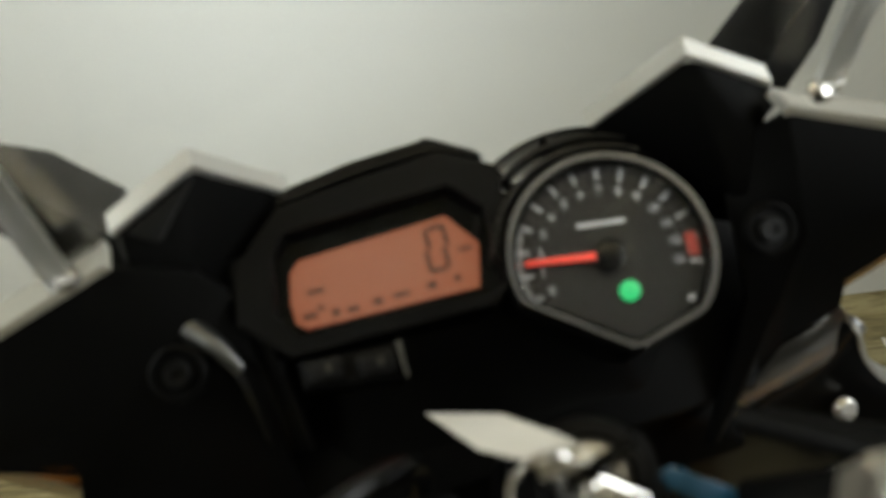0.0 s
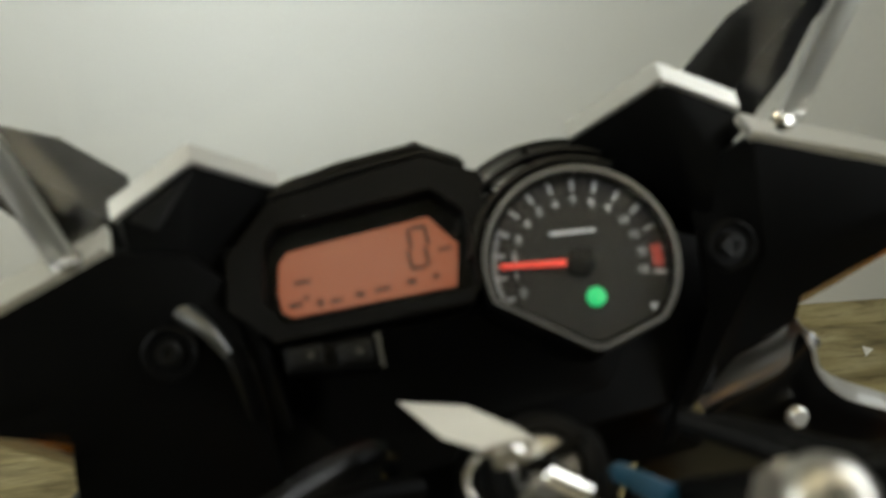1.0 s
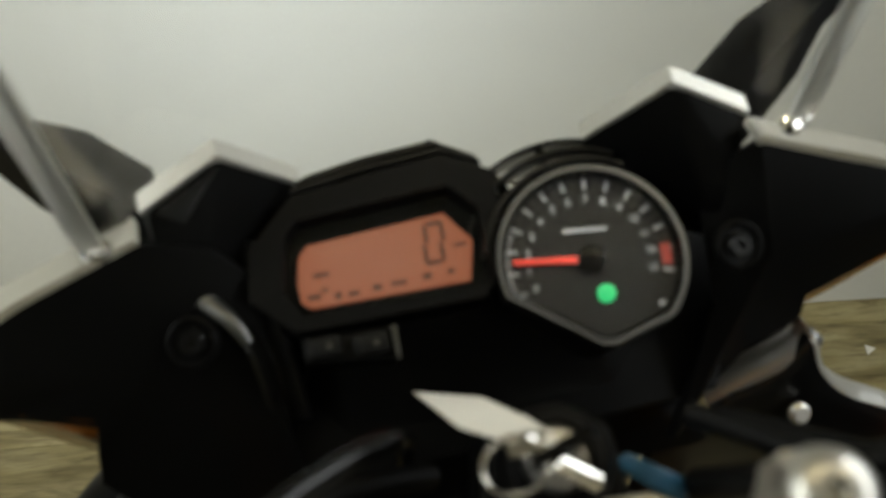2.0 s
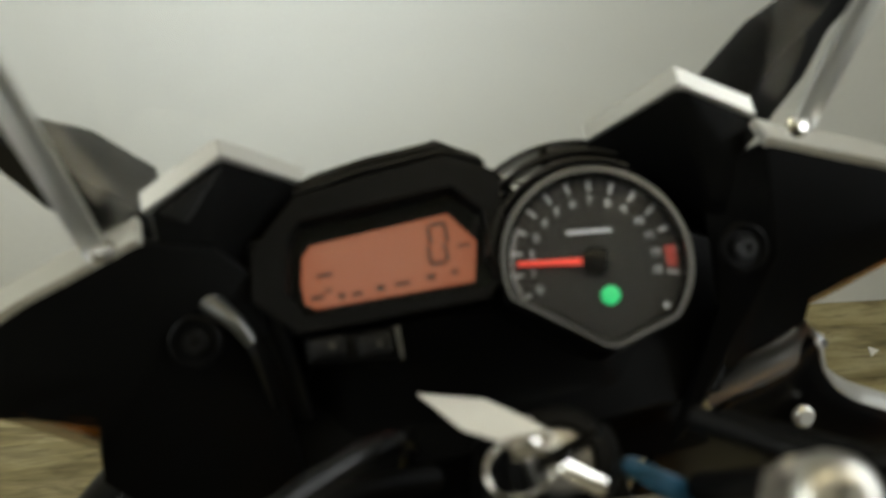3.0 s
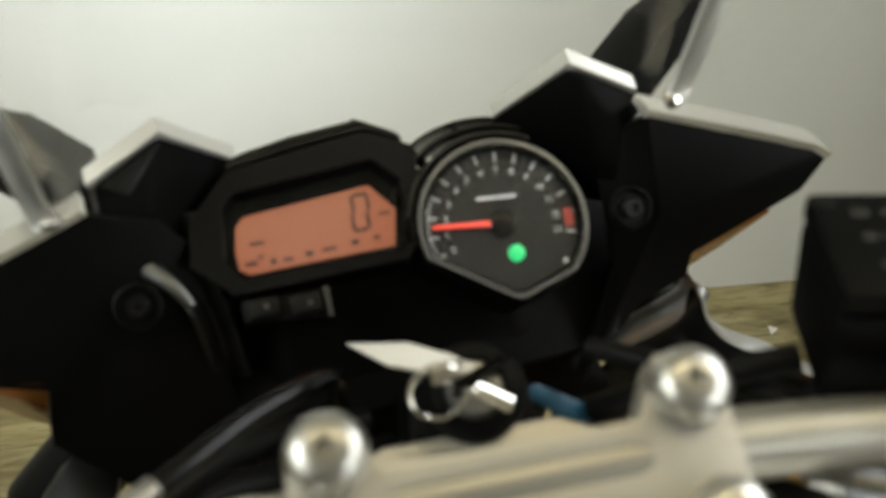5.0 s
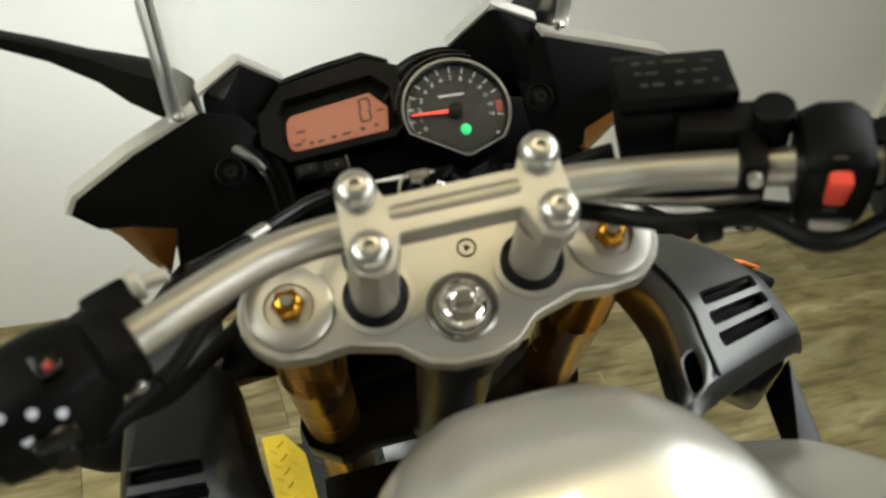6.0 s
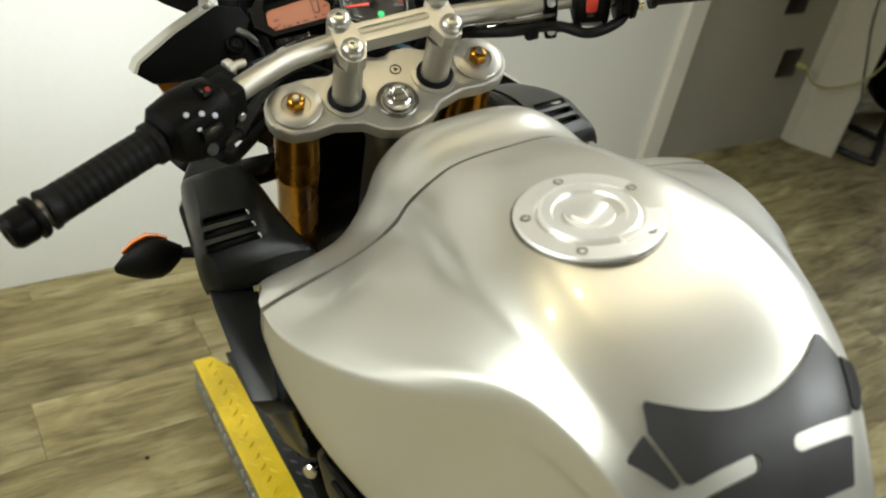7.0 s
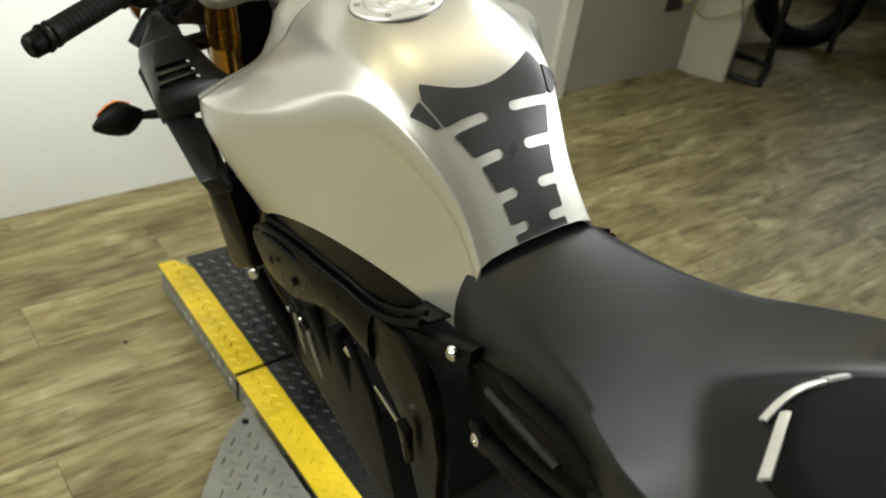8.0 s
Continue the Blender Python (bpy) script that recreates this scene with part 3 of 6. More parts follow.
def right_controls():
    cm = bar_pose(0.167)
    cl_part = part("brake_clamp", box((0, 0, 0), (0.015, 0.031, 0.036), 0.005, cm), BLACK, bike, "black brake master cylinder clamp")
    part("clamp_lug", box((0, -0.009, -0.026), (0.014, 0.018, 0.026), 0.004, cm), BLACK, cl_part)
    part("master_cylinder", box((-0.014, 0.026, 0.004), (0.055, 0.026, 0.022), 0.005, cm), BLACK, cl_part, "black master cylinder body")
    part("clamp_screw", rod(cm @ Vector((0, -0.015, 0.010)), cm @ Vector((0, -0.0215, 0.010)), 0.0045), STEEL, cl_part)
    part("clamp_screw", rod(cm @ Vector((0, -0.015, -0.026)), cm @ Vector((0, -0.0225, -0.026)), 0.0045), STEEL, cl_part)
    part("mirror_boss", rod(cm @ Vector((0.010, 0.018, 0.0)), cm @ Vector((0.010, 0.018, 0.030)), 0.011, 0.0115), BLACK, cl_part, "black threaded boss")
    # fluid box with a printed lid
    rm = pose(0.145, 0.004, 0.089, 0, -2, -16)
    tank_b = part("fluid_reservoir", hull([rm @ Vector(p) for p in ((-0.030, -0.022, -0.028), (0.032, -0.022, -0.028), (-0.030, 0.022, -0.028), (0.032, 0.022, -0.028),
                                                                  (-0.033, -0.025, 0.014), (0.035, -0.025, 0.014), (-0.033, 0.025, 0.014), (0.035, 0.025, 0.014))], 0.004), BLACK, bike, "black brake fluid box")
    part("reservoir_lid", box((0.001, 0, 0.0205), (0.069, 0.050, 0.010), 0.003, rm), BLACK, tank_b, "black lid with faded printed lines")
    for x, y, w in ((-0.019, 0.013, 0.005), (-0.010, 0.013, 0.004), (0.004, 0.013, 0.012), (0.023, 0.011, 0.006), (-0.019, 0.001, 0.004), (-0.011, 0.001, 0.007), (0.006, 0.001, 0.005), (0.017, 0.001, 0.008), (-0.017, -0.012, 0.004), (-0.009, -0.012, 0.006), (0.003, -0.012, 0.004), (0.014, -0.012, 0.005), (0.024, -0.011, 0.003)):
        part("print_bar", box((x, y, 0.0257), (w, 0.0028, 0.0006), 0, rm), LABELGREY, tank_b, "faded unreadable print")
    for x in (-0.029, 0.031):
        part("lid_screw", lathe([(0, 0.0012), (0.003, 0.001), (0.0035, 0), (0, 0)], rm @ Matrix.Translation((x, -0.022 if x > 0 else 0.019, 0.0252)), 14), ENGINE, tank_b)
    part("fluid_outlet", tube([rm @ Vector((-0.034, -0.008, -0.022)), rm @ Vector((-0.052, -0.010, -0.026)), rm @ Vector((-0.075, -0.008, -0.040)), rm @ Vector((-0.10, 0.01, -0.075))], 0.0055), RUBBER, tank_b, "black hose")
    # kill switch pod
    m = bar_pose(0.203)
    body = []
    for x, ry, rz, oz in ((-0.017, 0.020, 0.018, 0.0), (-0.015, 0.025, 0.027, 0.0), (-0.006, 0.027, 0.034, -0.002), (0.011, 0.027, 0.034, -0.002), (0.019, 0.023, 0.027, 0.0), (0.022, 0.018, 0.018, 0.0)):
        body.append([m @ Vector((x, ry * abs(math.cos(a)) ** 0.45 * math.copysign(1, math.cos(a)), oz + rz * abs(math.sin(a)) ** 0.45 * math.copysign(1, math.sin(a))))
                     for a in [2 * math.pi * i / 24 for i in range(24)]])
    sw = part("switch_housing", loft(body), BLACK, bike, "black handlebar switch pod with a red stop rocker")
    part("stop_rocker", box((0.001, -0.020, 0.016), (0.0125, 0.014, 0.026), 0.003, m @ pose(0, 0, 0, 12, 0, 0)), RED, sw, "red engine stop rocker")
    part("starter_button", box((0.002, -0.026, -0.018), (0.022, 0.006, 0.009), 0.002, m), STEEL, sw, "grey starter button")
    for x, z in ((0.0, 0.0325), (0.0, -0.004)):
        part("symbol", box((x, -0.020 if z > 0 else -0.0275, z - (0.004 if z > 0 else 0)), (0.007, 0.0012, 0.003), 0, m), LABELGREY, sw, "printed symbol")
    part("throttle_flange", lathe([(0.014, 0.0), (0.027, 0.0), (0.028, 0.004), (0.024, 0.007), (0.024, 0.014), (0.028, 0.017), (0.027, 0.021), (0.014, 0.021)], along(bar_at(0.228)[0], bar_at(0.3)[0]), 32), BLACK, bike, "black throttle flange")
    part("throttle_ring", lathe([(0.012, 0), (0.0195, 0), (0.0195, 0.006), (0.012, 0.006)], along(bar_at(0.250)[0], bar_at(0.32)[0]), 32), CHROME, bike, "bright ring at the grip")
    lv = [(-0.02, 0.045, -0.020), (0.03, 0.055, -0.022), (0.10, 0.045, -0.024), (0.19, 0.040, -0.024)]
    part("brake_lever", tube([cm @ Vector(p) for p in lv], (0.0085, 0.006), 12), FRAMEBLACK, bike, "black brake lever")
    part("brake_line", tube([(.075, -.030, .055), (.118, -.066, .062), (.162, -.080, .064), (.186, -.108, .062), (.226, -.103, .064), (.250, -.088, .075)], 0.0055), RUBBER, bike, "black hose looped under the right controls")
    part("cable_sleeve", tube([(.090, -.036, .064), (.130, -.060, .069), (.166, -.072, .072)], 0.0025), DULLSTEEL, bike, "bright cable sleeve")
    part("hose_clip", box((.135, -.078, .060), (.014, .010, .010), 0.003), BLACK, bike, "black hose clip")
    part("throttle_cable", tube([m @ Vector((-0.01, -0.006, -0.034)), m @ Vector((-0.05, 0.004, -0.040)), m @ Vector((-0.12, 0.02, -0.030)), m @ Vector((-0.19, 0.05, -0.06))], 0.0045), RUBBER, bike, "black throttle cable")
    part("throttle_cable", tube([m @ Vector((0.01, -0.004, -0.036)), m @ Vector((-0.04, 0.010, -0.046)), m @ Vector((-0.11, 0.03, -0.040)), m @ Vector((-0.18, 0.06, -0.08))], 0.0045), RUBBER, bike, "black throttle cable")


right_controls()

# forks and steering head
for s in (-1, 1):
    f = part("fork_tube", lathe([(0, -0.02), (0.0255, -0.02), (0.0255, -0.12), (0.0265, -0.122), (0.0265, -0.128), (0.0255, -0.130), (0.0255, -0.50), (0.029, -0.51), (0.029, -0.535), (0, -0.535)], CLAMP @ Matrix.Translation((0.107 * s, 0, 0)), 32), GOLD, bike, "gold anodised upside-down fork tube")
    part("fork_slider", lathe([(0, -0.535), (0.0215, -0.535), (0.0215, -0.76), (0.027, -0.77), (0.027, -0.90), (0, -0.91)], CLAMP @ Matrix.Translation((0.107 * s, 0, 0)), 24), STEEL, f, "steel fork slider")
lower = [(0.075, -0.03), (0.107, -0.038), (0.135, -0.02), (0.14, 0.0), (0.135, 0.02), (0.107, 0.036), (0.07, 0.03), (0.03, 0.03)]
part("lower_clamp", prism(lower + [(-x, y) for x, y in lower[::-1]], -0.345, -0.305, 0.004, CLAMP), FRAMEBLACK, bike, "black lower fork clamp")
part("steering_head", lathe([(0, -0.022), (0.034, -0.022), (0.036, -0.05), (0.030, -0.06), (0.030, -0.29), (0.036, -0.3), (0, -0.3)], CLAMP @ Matrix.Translation((0, -0.0245, 0)), 28), SHROUD, bike, "charcoal steering head")

# ---- fuel tank ----
TANK_U = 0.010
TANK = [  # distance forward, then the half section (out, up) from the crown over the wing's crease to the lower edge
    (-0.078, [(0, -.044), (.03, -.046), (.046, -.056), (.066, -.095), (.098, -.132), (.140, -.139), (.142, -.148), (.138, -.155)]),
    (-0.110, [(0, .000), (.035, -.002), (.060, -.016), (.086, -.064), (.122, -.108), (.202, -.121), (.205, -.139), (.198, -.160)]),
    (-0.150, [(0, .037), (.04, .035), (.076, .018), (.100, -.030), (.134, -.068), (.215, -.088), (.217, -.120), (.205, -.155)]),
    (-0.200, [(0, .063), (.04, .061), (.080, .044), (.103, .006), (.134, -.028), (.219, -.051), (.220, -.10), (.198, -.158)]),
    (-0.243, [(0, .060), (.04, .058), (.080, .044), (.106, .014), (.138, -.006), (.229, -.030), (.231, -.08), (.203, -.172)]),
    (-0.300, [(0, .079), (.045, .078), (.080, .064), (.110, .030), (.168, .012), (.227, -.018), (.232, -.08), (.203, -.190)]),
    (-0.400, [(0, .098), (.05, .098), (.090, .087), (.113, .058), (.145, .036), (.188, .010), (.205, -.085), (.199, -.134)]),
    (-0.480, [(0, .093), (.05, .092), (.086, .085), (.102, .072), (.115, .060), (.128, .047), (.140, -.005), (.172, -.122)]),
    (-0.530, [(0, .078), (.04, .0775), (.074, .073), (.088, .066), (.098, .059), (.107, .049), (.113, .006), (.148, -.132)]),
    (-0.580, [(0, .050), (.03, .0495), (.058, .0465), (.073, .042), (.083, .0365), (.092, .029), (.094, -.016), (.122, -.150)]),
    (-0.640, [(0, -.016), (.02, -.0165), (.038, -.018), (.0515, -.0205), (.061, -.0240), (.070, -.029), (.072, -.068), (.102, -.165)]),
    (-0.675, [(0, -.070), (.022, -.0705), (.042, -.072), (.056, -.0745), (.066, -.079), (.075, -.085), (.077, -.113), (.095, -.172)]),
]


def creased(pts, k=5, by=0.011):
    """The section with its outermost point split in two, for a tight crease."""
    out = []
    for i, p in enumerate(pts):
        if i != k:
            out.append(p)
            continue
        for q in (pts[i - 1], pts[i + 1]):
            d = math.hypot(q[0] - p[0], q[1] - p[1])
            f = min(by / d, 0.38)
            out.append((p[0] + (q[0] - p[0]) * f, p[1] + (q[1] - p[1]) * f))
    return out


TANK = [(v, creased(creased(pts, 5, 0.009 + 0.012 * min(max((-0.36 - v) / 0.12, 0.0), 1.0)), 2, 0.016)) for v, pts in TANK]


def cat(p0, p1, p2, p3, s):
    return 0.5 * ((2 * p1) + (p2 - p0) * s + (2 * p0 - 5 * p1 + 4 * p2 - p3) * s * s + (3 * p1 - p0 - 3 * p2 + p3) * s ** 3)


def lerp_rows(rows, v):
    """The section at a distance forward, by a smooth line through the stations."""
    vs = [r[0] for r in rows]
    v = min(max(v, vs[-1]), vs[0])
    i = max(k for k in range(len(vs) - 1) if vs[k] >= v - 1e-9)
    s = (v - vs[i]) / (vs[i + 1] - vs[i])
    i0, i3 = max(i - 1, 0), min(i + 2, len(vs) - 1)
    out = []
    for k in range(len(rows[0][1])):
        out.append(tuple(cat(rows[i0][1][k][c], rows[i][1][k][c], rows[i + 1][1][k][c], rows[i3][1][k][c], s) for c in (0, 1)))
    return out


def evened(rows, n=36, passes=5):
    """The stations laid closer and evened out along the bike, the ends held."""
    vs = [rows[0][0] + (rows[-1][0] - rows[0][0]) * i / n for i in range(n + 1)]
    net = [lerp_rows(rows, v) for v in vs]
    for _ in range(passes):
        net = [net[0]] + [[tuple((a[c] + 2 * b[c] + d[c]) / 4 for c in (0, 1)) for a, b, d in zip(net[i - 1], net[i], net[i + 1])] for i in range(1, n)] + [net[-1]]
    return list(zip(vs, net))


def section(rows, v, steps=5):
    """Half section as a smooth line of (out, up)."""
    pts = lerp_rows(rows, v)
    full = [(-pts[1][0], pts[1][1])] + pts
    out = []
    for i in range(1, len(full) - 1):
        p0, p1, p2, p3 = full[i - 1], full[i], full[i + 1], full[min(i + 2, len(full) - 1)]
        for k in range(steps):
            s = k / steps
            out.append((cat(p0[0], p1[0], p2[0], p3[0], s), cat(p0[1], p1[1], p2[1], p3[1], s)))
    out.append(full[-1])
    return out


def skin(rows, v0, v1, n, middle0, thick, steps=5, drift=0.0):
    grid = []
    for i in range(n + 1):
        v = v0 + (v1 - v0) * i / n
        h = section(rows, v, steps)
        middle = middle0 + drift * (v0 - v)
        left = [(middle - x, v, z) for x, z in h[::-1]]
        grid.append(left + [(middle + x, v, z) for x, z in h[1:]])
    return sheet(grid, thick, (0, 0, 1))


def on_tank(u, v, lift=0.0):
    """The tank's upper surface over a place, with the height above it."""
    h = section(TANK, v, 8)
    x = abs(u - TANK_U)
    for (x0, z0), (x1, z1) in zip(h, h[1:]):
        if x0 <= x <= x1 and x1 > x0:
            return Vector((u, v, z0 + (z1 - z0) * (x - x0) / (x1 - x0)))
    return Vector((u, v, h[-1][1]))


def tank_normal(u, v):
    e = 0.004
    a = on_tank(u + e, v) - on_tank(u - e, v)
    b = on_tank(u, v + e) - on_tank(u, v - e)
    n = a.cross(b).normalized()
    return n if n.z > 0 else -n


COVER, TANK = TANK, evened([r for r in TANK if r[0] < -0.24])
cover = part("tank_cover", skin(COVER, -0.078, -0.2508, 20, TANK_U, 0.004), SILVER, bike, "silver front tank cover")
tank = part("fuel_tank", skin(TANK, -0.2565, -0.674, 52, TANK_U, 0.004), SILVER, bike, "silver metallic fuel tank with knee recesses")
inner = [(v, [(x * 0.96, z - 0.012) for x, z in pts]) for v, pts in COVER]
part("tank_liner", skin(inner, -0.09, -0.31, 16, TANK_U, 0.003, 3), RUBBER, bike, "dark shell under the tank seam")

# filler cap
CAPM = Matrix.Translation(on_tank(0.0005, -0.401) - Vector((0, 0, 0.0040))) @ Vector((0, 0, 1)).rotation_difference(tank_normal(0.0005, -0.401)).to_matrix().to_4x4() @ Matrix.Diagonal((0.9, 0.9, 1, 1))
part("filler_ring", lathe([(0.060, -0.014), (0.060, 0.0030), (0.0588, 0.0042), (0.0435, 0.0045), (0.0425, 0.0030), (0.0425, -0.004)], CAPM, 64), CAPMETAL, tank, "brushed metal filler ring")
# edge shadow round the filler ring, added as a slightly wider dull ring
part("ring_shadow", lathe([(0.0622, -0.002), (0.0622, 0.0012), (0.0600, 0.0016), (0.0410, 0.0008)], CAPM, 64), DULLSTEEL, tank, "dull ring standing in for the filler ring's edge shadow")
part("filler_cap", lathe([(0.0405, -0.002), (0.0405, 0.005), (0.038, 0.0068), (0.030, 0.0062), (0.0285, 0.0042), (0.020, 0.0038), (0.0195, 0.0052), (0, 0.0056)], CAPM, 64), CAPMETAL, tank, "silver filler cap")
part("lock_flap", box((0.0, 0.0, 0.0066), (0.030, 0.016, 0.003), 0.0014, CAPM @ pose(0, 0, 0, 0, 0, 25)), CAPMETAL, tank, "small key flap")
part("cap_hinge", box((0.012, -0.043, 0.0045), (0.034, 0.008, 0.004), 0.001, CAPM @ pose(0, 0, 0, 0, 0, 8)), CAPMETAL, tank)
for k in range(5):
    a = radians(88 + 72 * k)
    bmx = CAPM @ Matrix.Translation((0.0505 * math.cos(a), 0.0505 * math.sin(a), 0.004))
    part("ring_screw", lathe([(0.0042, 0.0), (0.0042, 0.0010), (0.0030, 0.0012), (0.0022, 0.0002), (0, 0.0002)], bmx, 20), DULLSTEEL, tank, "sunk ring screw")

# tank pad, cut out of the tank's own surface
PAD_U = 0.0185
PADV = [-0.50 - 0.001 * i for i in range(175)]
PADS = [0.0]
for v0, v1 in zip(PADV, PADV[1:]):
    PADS.append(PADS[-1] + (on_tank(PAD_U, v1) - on_tank(PAD_U, v0)).length)


def pad_v(s):
    for (s0, v0), (s1, v1) in zip(zip(PADS, PADV), zip(PADS[1:], PADV[1:])):
        if s0 <= s <= s1:
            return v0 + (v1 - v0) * (s - s0) / max(s1 - s0, 1e-9)
    return PADV[-1]


PAD_WIDTH = [(0.040, 0.066), (0.060, 0.072), (0.094, 0.063), (0.120, 0.052), (0.140, 0.045), (0.165, 0.038), (0.200, 0.032), (0.250, 0.031)]


def pad_half(s):
    """Half the pad's width at a distance down from its top."""
    if s <= PAD_WIDTH[0][0]:
        return PAD_WIDTH[0][1]
    for (s0, w0), (s1, w1) in zip(PAD_WIDTH, PAD_WIDTH[1:]):
        if s <= s1:
            return w0 + (w1 - w0) * (s - s0) / (s1 - s0)
    return PAD_WIDTH[-1][1]


def pad_depth(a, s):
    """Below zero inside the pad; a across, s down the tank."""
    d = max(abs(a) - pad_half(s), 0.0705 - 6.4 * a * a - s, s - 0.242)
    for sy in (0.1025, 0.1445, 0.1875, 0.2250):
        d = max(d, 0.0056 - math.hypot(min(abs(a) - 0.0180, 0), s - sy))
    return d


def pad_side(a, s, sg):
    ax = sg * a
    return max(pad_half(s) + 0.003 - ax, ax - (0.0900 - (s - 0.0665) * 0.65), 0.0605 + (ax - 0.0768) * 0.45 - s, s - 0.0945)


def cut_patch(fn, a0, a1, s0, s1, step, high):
    """The part of the tank's surface where fn is below zero, raised by high."""
    bm = bmesh.new()
    cache = {}

    def vert(a, s):
        key = (round(a, 6), round(s, 6))
        if key not in cache:
            v = pad_v(s)
            cache[key] = bm.verts.new(on_tank(PAD_U + a, v) + tank_normal(PAD_U + a, v) * high)
        return cache[key]
    na, ns = int((a1 - a0) / step), int((s1 - s0) / step)
    val = [[fn(a0 + i * step, s0 + j * step) for j in range(ns + 1)] for i in range(na + 1)]
    for i in range(na):
        for j in range(ns):
            cs = [(i, j), (i + 1, j), (i + 1, j + 1), (i, j + 1)]
            if min(val[x][y] for x, y in cs) >= 0:
                continue
            poly = []
            for k in range(4):
                (x0, y0), (x1, y1) = cs[k], cs[(k + 1) % 4]
                f0, f1 = val[x0][y0], val[x1][y1]
                if f0 < 0:
                    poly.append((a0 + x0 * step, s0 + y0 * step))
                if (f0 < 0) != (f1 < 0):
                    t = f0 / (f0 - f1)
                    poly.append((a0 + (x0 + (x1 - x0) * t) * step, s0 + (y0 + (y1 - y0) * t) * step))
            vs = []
            for a, s in poly:
                w = vert(a, s)
                if w not in vs:
                    vs.append(w)
            if len(vs) > 2:
                try:
                    bm.faces.new(vs)
                except ValueError:
                    pass
    loose = [v for v in bm.verts if not v.link_faces]
    bmesh.ops.delete(bm, geom=loose, context="VERTS")
    return thicken(face_towards(bm, (0, -0.5, 1)), high * 0.9)


part("tank_pad", cut_patch(pad_depth, -0.08, 0.08, 0.03, 0.2475, 0.0025, 0.0022), PADGEL, tank, "charcoal gel pad with rounded slots")
for sg in (-1, 1):
    part("pad_wing", cut_patch(lambda a, s, g=sg: pad_side(a, s, g), -0.105, 0.105, 0.03, 0.11, 0.0025, 0.0022), PADGEL, tank, "small charcoal gel side piece")

# ---- seat ----
SEAT = [  # distance forward, then crown height and shoulder half width, shoulder height and lower half width, lower height
    (-0.655, [(-.079, .052), (-.084, .100), (-.172, 0)]),
    (-0.720, [(-.082, .064), (-.086, .115), (-.165, 0)]),
    (-0.800, [(-.077, .085), (-.077, .116), (-.150, 0)]),
    (-0.870, [(-.066, .102), (-.058, .120), (-.130, 0)]),
    (-0.930, [(-.053, .126), (-.038, .139), (-.110, 0)]),
    (-0.985, [(-.041, .142), (-.022, .151), (-.095, 0)]),
    (-1.050, [(-.030, .134), (-.022, .144), (-.100, 0)]),
    (-1.350, [(.000, .104), (-.004, .114), (-.080, 0)]),
]


def seat_middle(v):
    return 0.012 + 0.042 * (-0.655 - v)


def seat_kick(x, v):
    """The rise from the rider's hollow to the pillion, swept back to both sides."""
    q = min(max((-0.908 - 0.9 * math.hypot(x, 0.02) - v) / 0.090, 0.0), 1.0)
    return 0.041 * q * q * (3 - 2 * q)


def seat_top(x, v, crown, half, edge):
    k = min(abs(x) / half, 1.0)
    return crown + (edge - crown) * k * k + seat_kick(x, v)


def seat_row(v, n=14, m=8):
    """One cross line of the seat from hem to hem."""
    (crown, half), (edge, low), (base, _) = lerp_rows(SEAT, v)
    right = []
    for k in range(1, m + 1):
        a = math.pi / 2 * k / m
        x = half + (low - half) * math.sin(a)
        top = seat_top(half, v, crown, half, edge)
        right.append((x, top - (top - base) * (1 - math.cos(a))))
    middle = [(half * k / n, seat_top(half * k / n, v, crown, half, edge)) for k in range(-n, n + 1)]
    line = [(-x, z) for x, z in right[::-1]] + middle + right
    return [(seat_middle(v) + x, v, z) for x, z in line]


seat = part("seat", sheet([seat_row(-0.655 - 0.695 * i / 80) for i in range(81)], 0.01, (0, 0, 1)), VINYL, bike, "black vinyl rider seat sweeping up to the pillion")


def on_seat(u, v):
    (crown, half), (edge, low), (base, _) = lerp_rows(SEAT, v)
    return seat_top(u - seat_middle(v), v, crown, half, edge)


# pillion pad: widens quickly behind the step
PILLION = [(-1.004, .000, .080), (-1.012, -.006, .088), (-1.030, -.028, .106), (-1.050, -.056, .124), (-1.080, -.066, .132), (-1.150, -.070, .136), (-1.250, -.066, .136), (-1.345, -.060, .134)]
pad_rows = []
for v, ul, ur in PILLION:
    us = [ul + (ur - ul) * k / 12 for k in range(13)]
    pad_rows.append([(u, v, on_seat(u, v) + (0.001 if k in (0, 12) or v > -1.006 else 0.0055)) for k, u in enumerate(us)])
pillion = part("pillion_seat", sheet(pad_rows, 0.006, (0, 0, 1)), GRIPVINYL, bike, "black matt pillion pad behind the step")


# ---- fairing, instruments ----
_turn = Vector((radians(-1.37), radians(4.2), radians(6.66)))
FAIR = Matrix.Translation((0.0414, 0.1556, 0.0168)) @ Matrix.Rotation(_turn.length, 4, _turn) @ Matrix.Translation((-0.04, -0.15, -0.02)) @ pose(-0.014, 0.150, 0.020, 0, -4.5, -2.0)


def fair(s, points):
    """Points of the fairing for one side: x outward, y forward, z up."""
    return [FAIR @ Vector((x * s, y, z)) for x, y, z in points]


def fan(points, middle, thick, way):
    bm = bmesh.new()
    c = bm.verts.new(middle)
    ring = [bm.verts.new(p) for p in points]
    for i in range(len(ring)):
        bm.faces.new((c, ring[i], ring[(i + 1) % len(ring)]))
    return round_edges(thicken(face_towards(bm, way), thick), 0.0015, 2, 50)


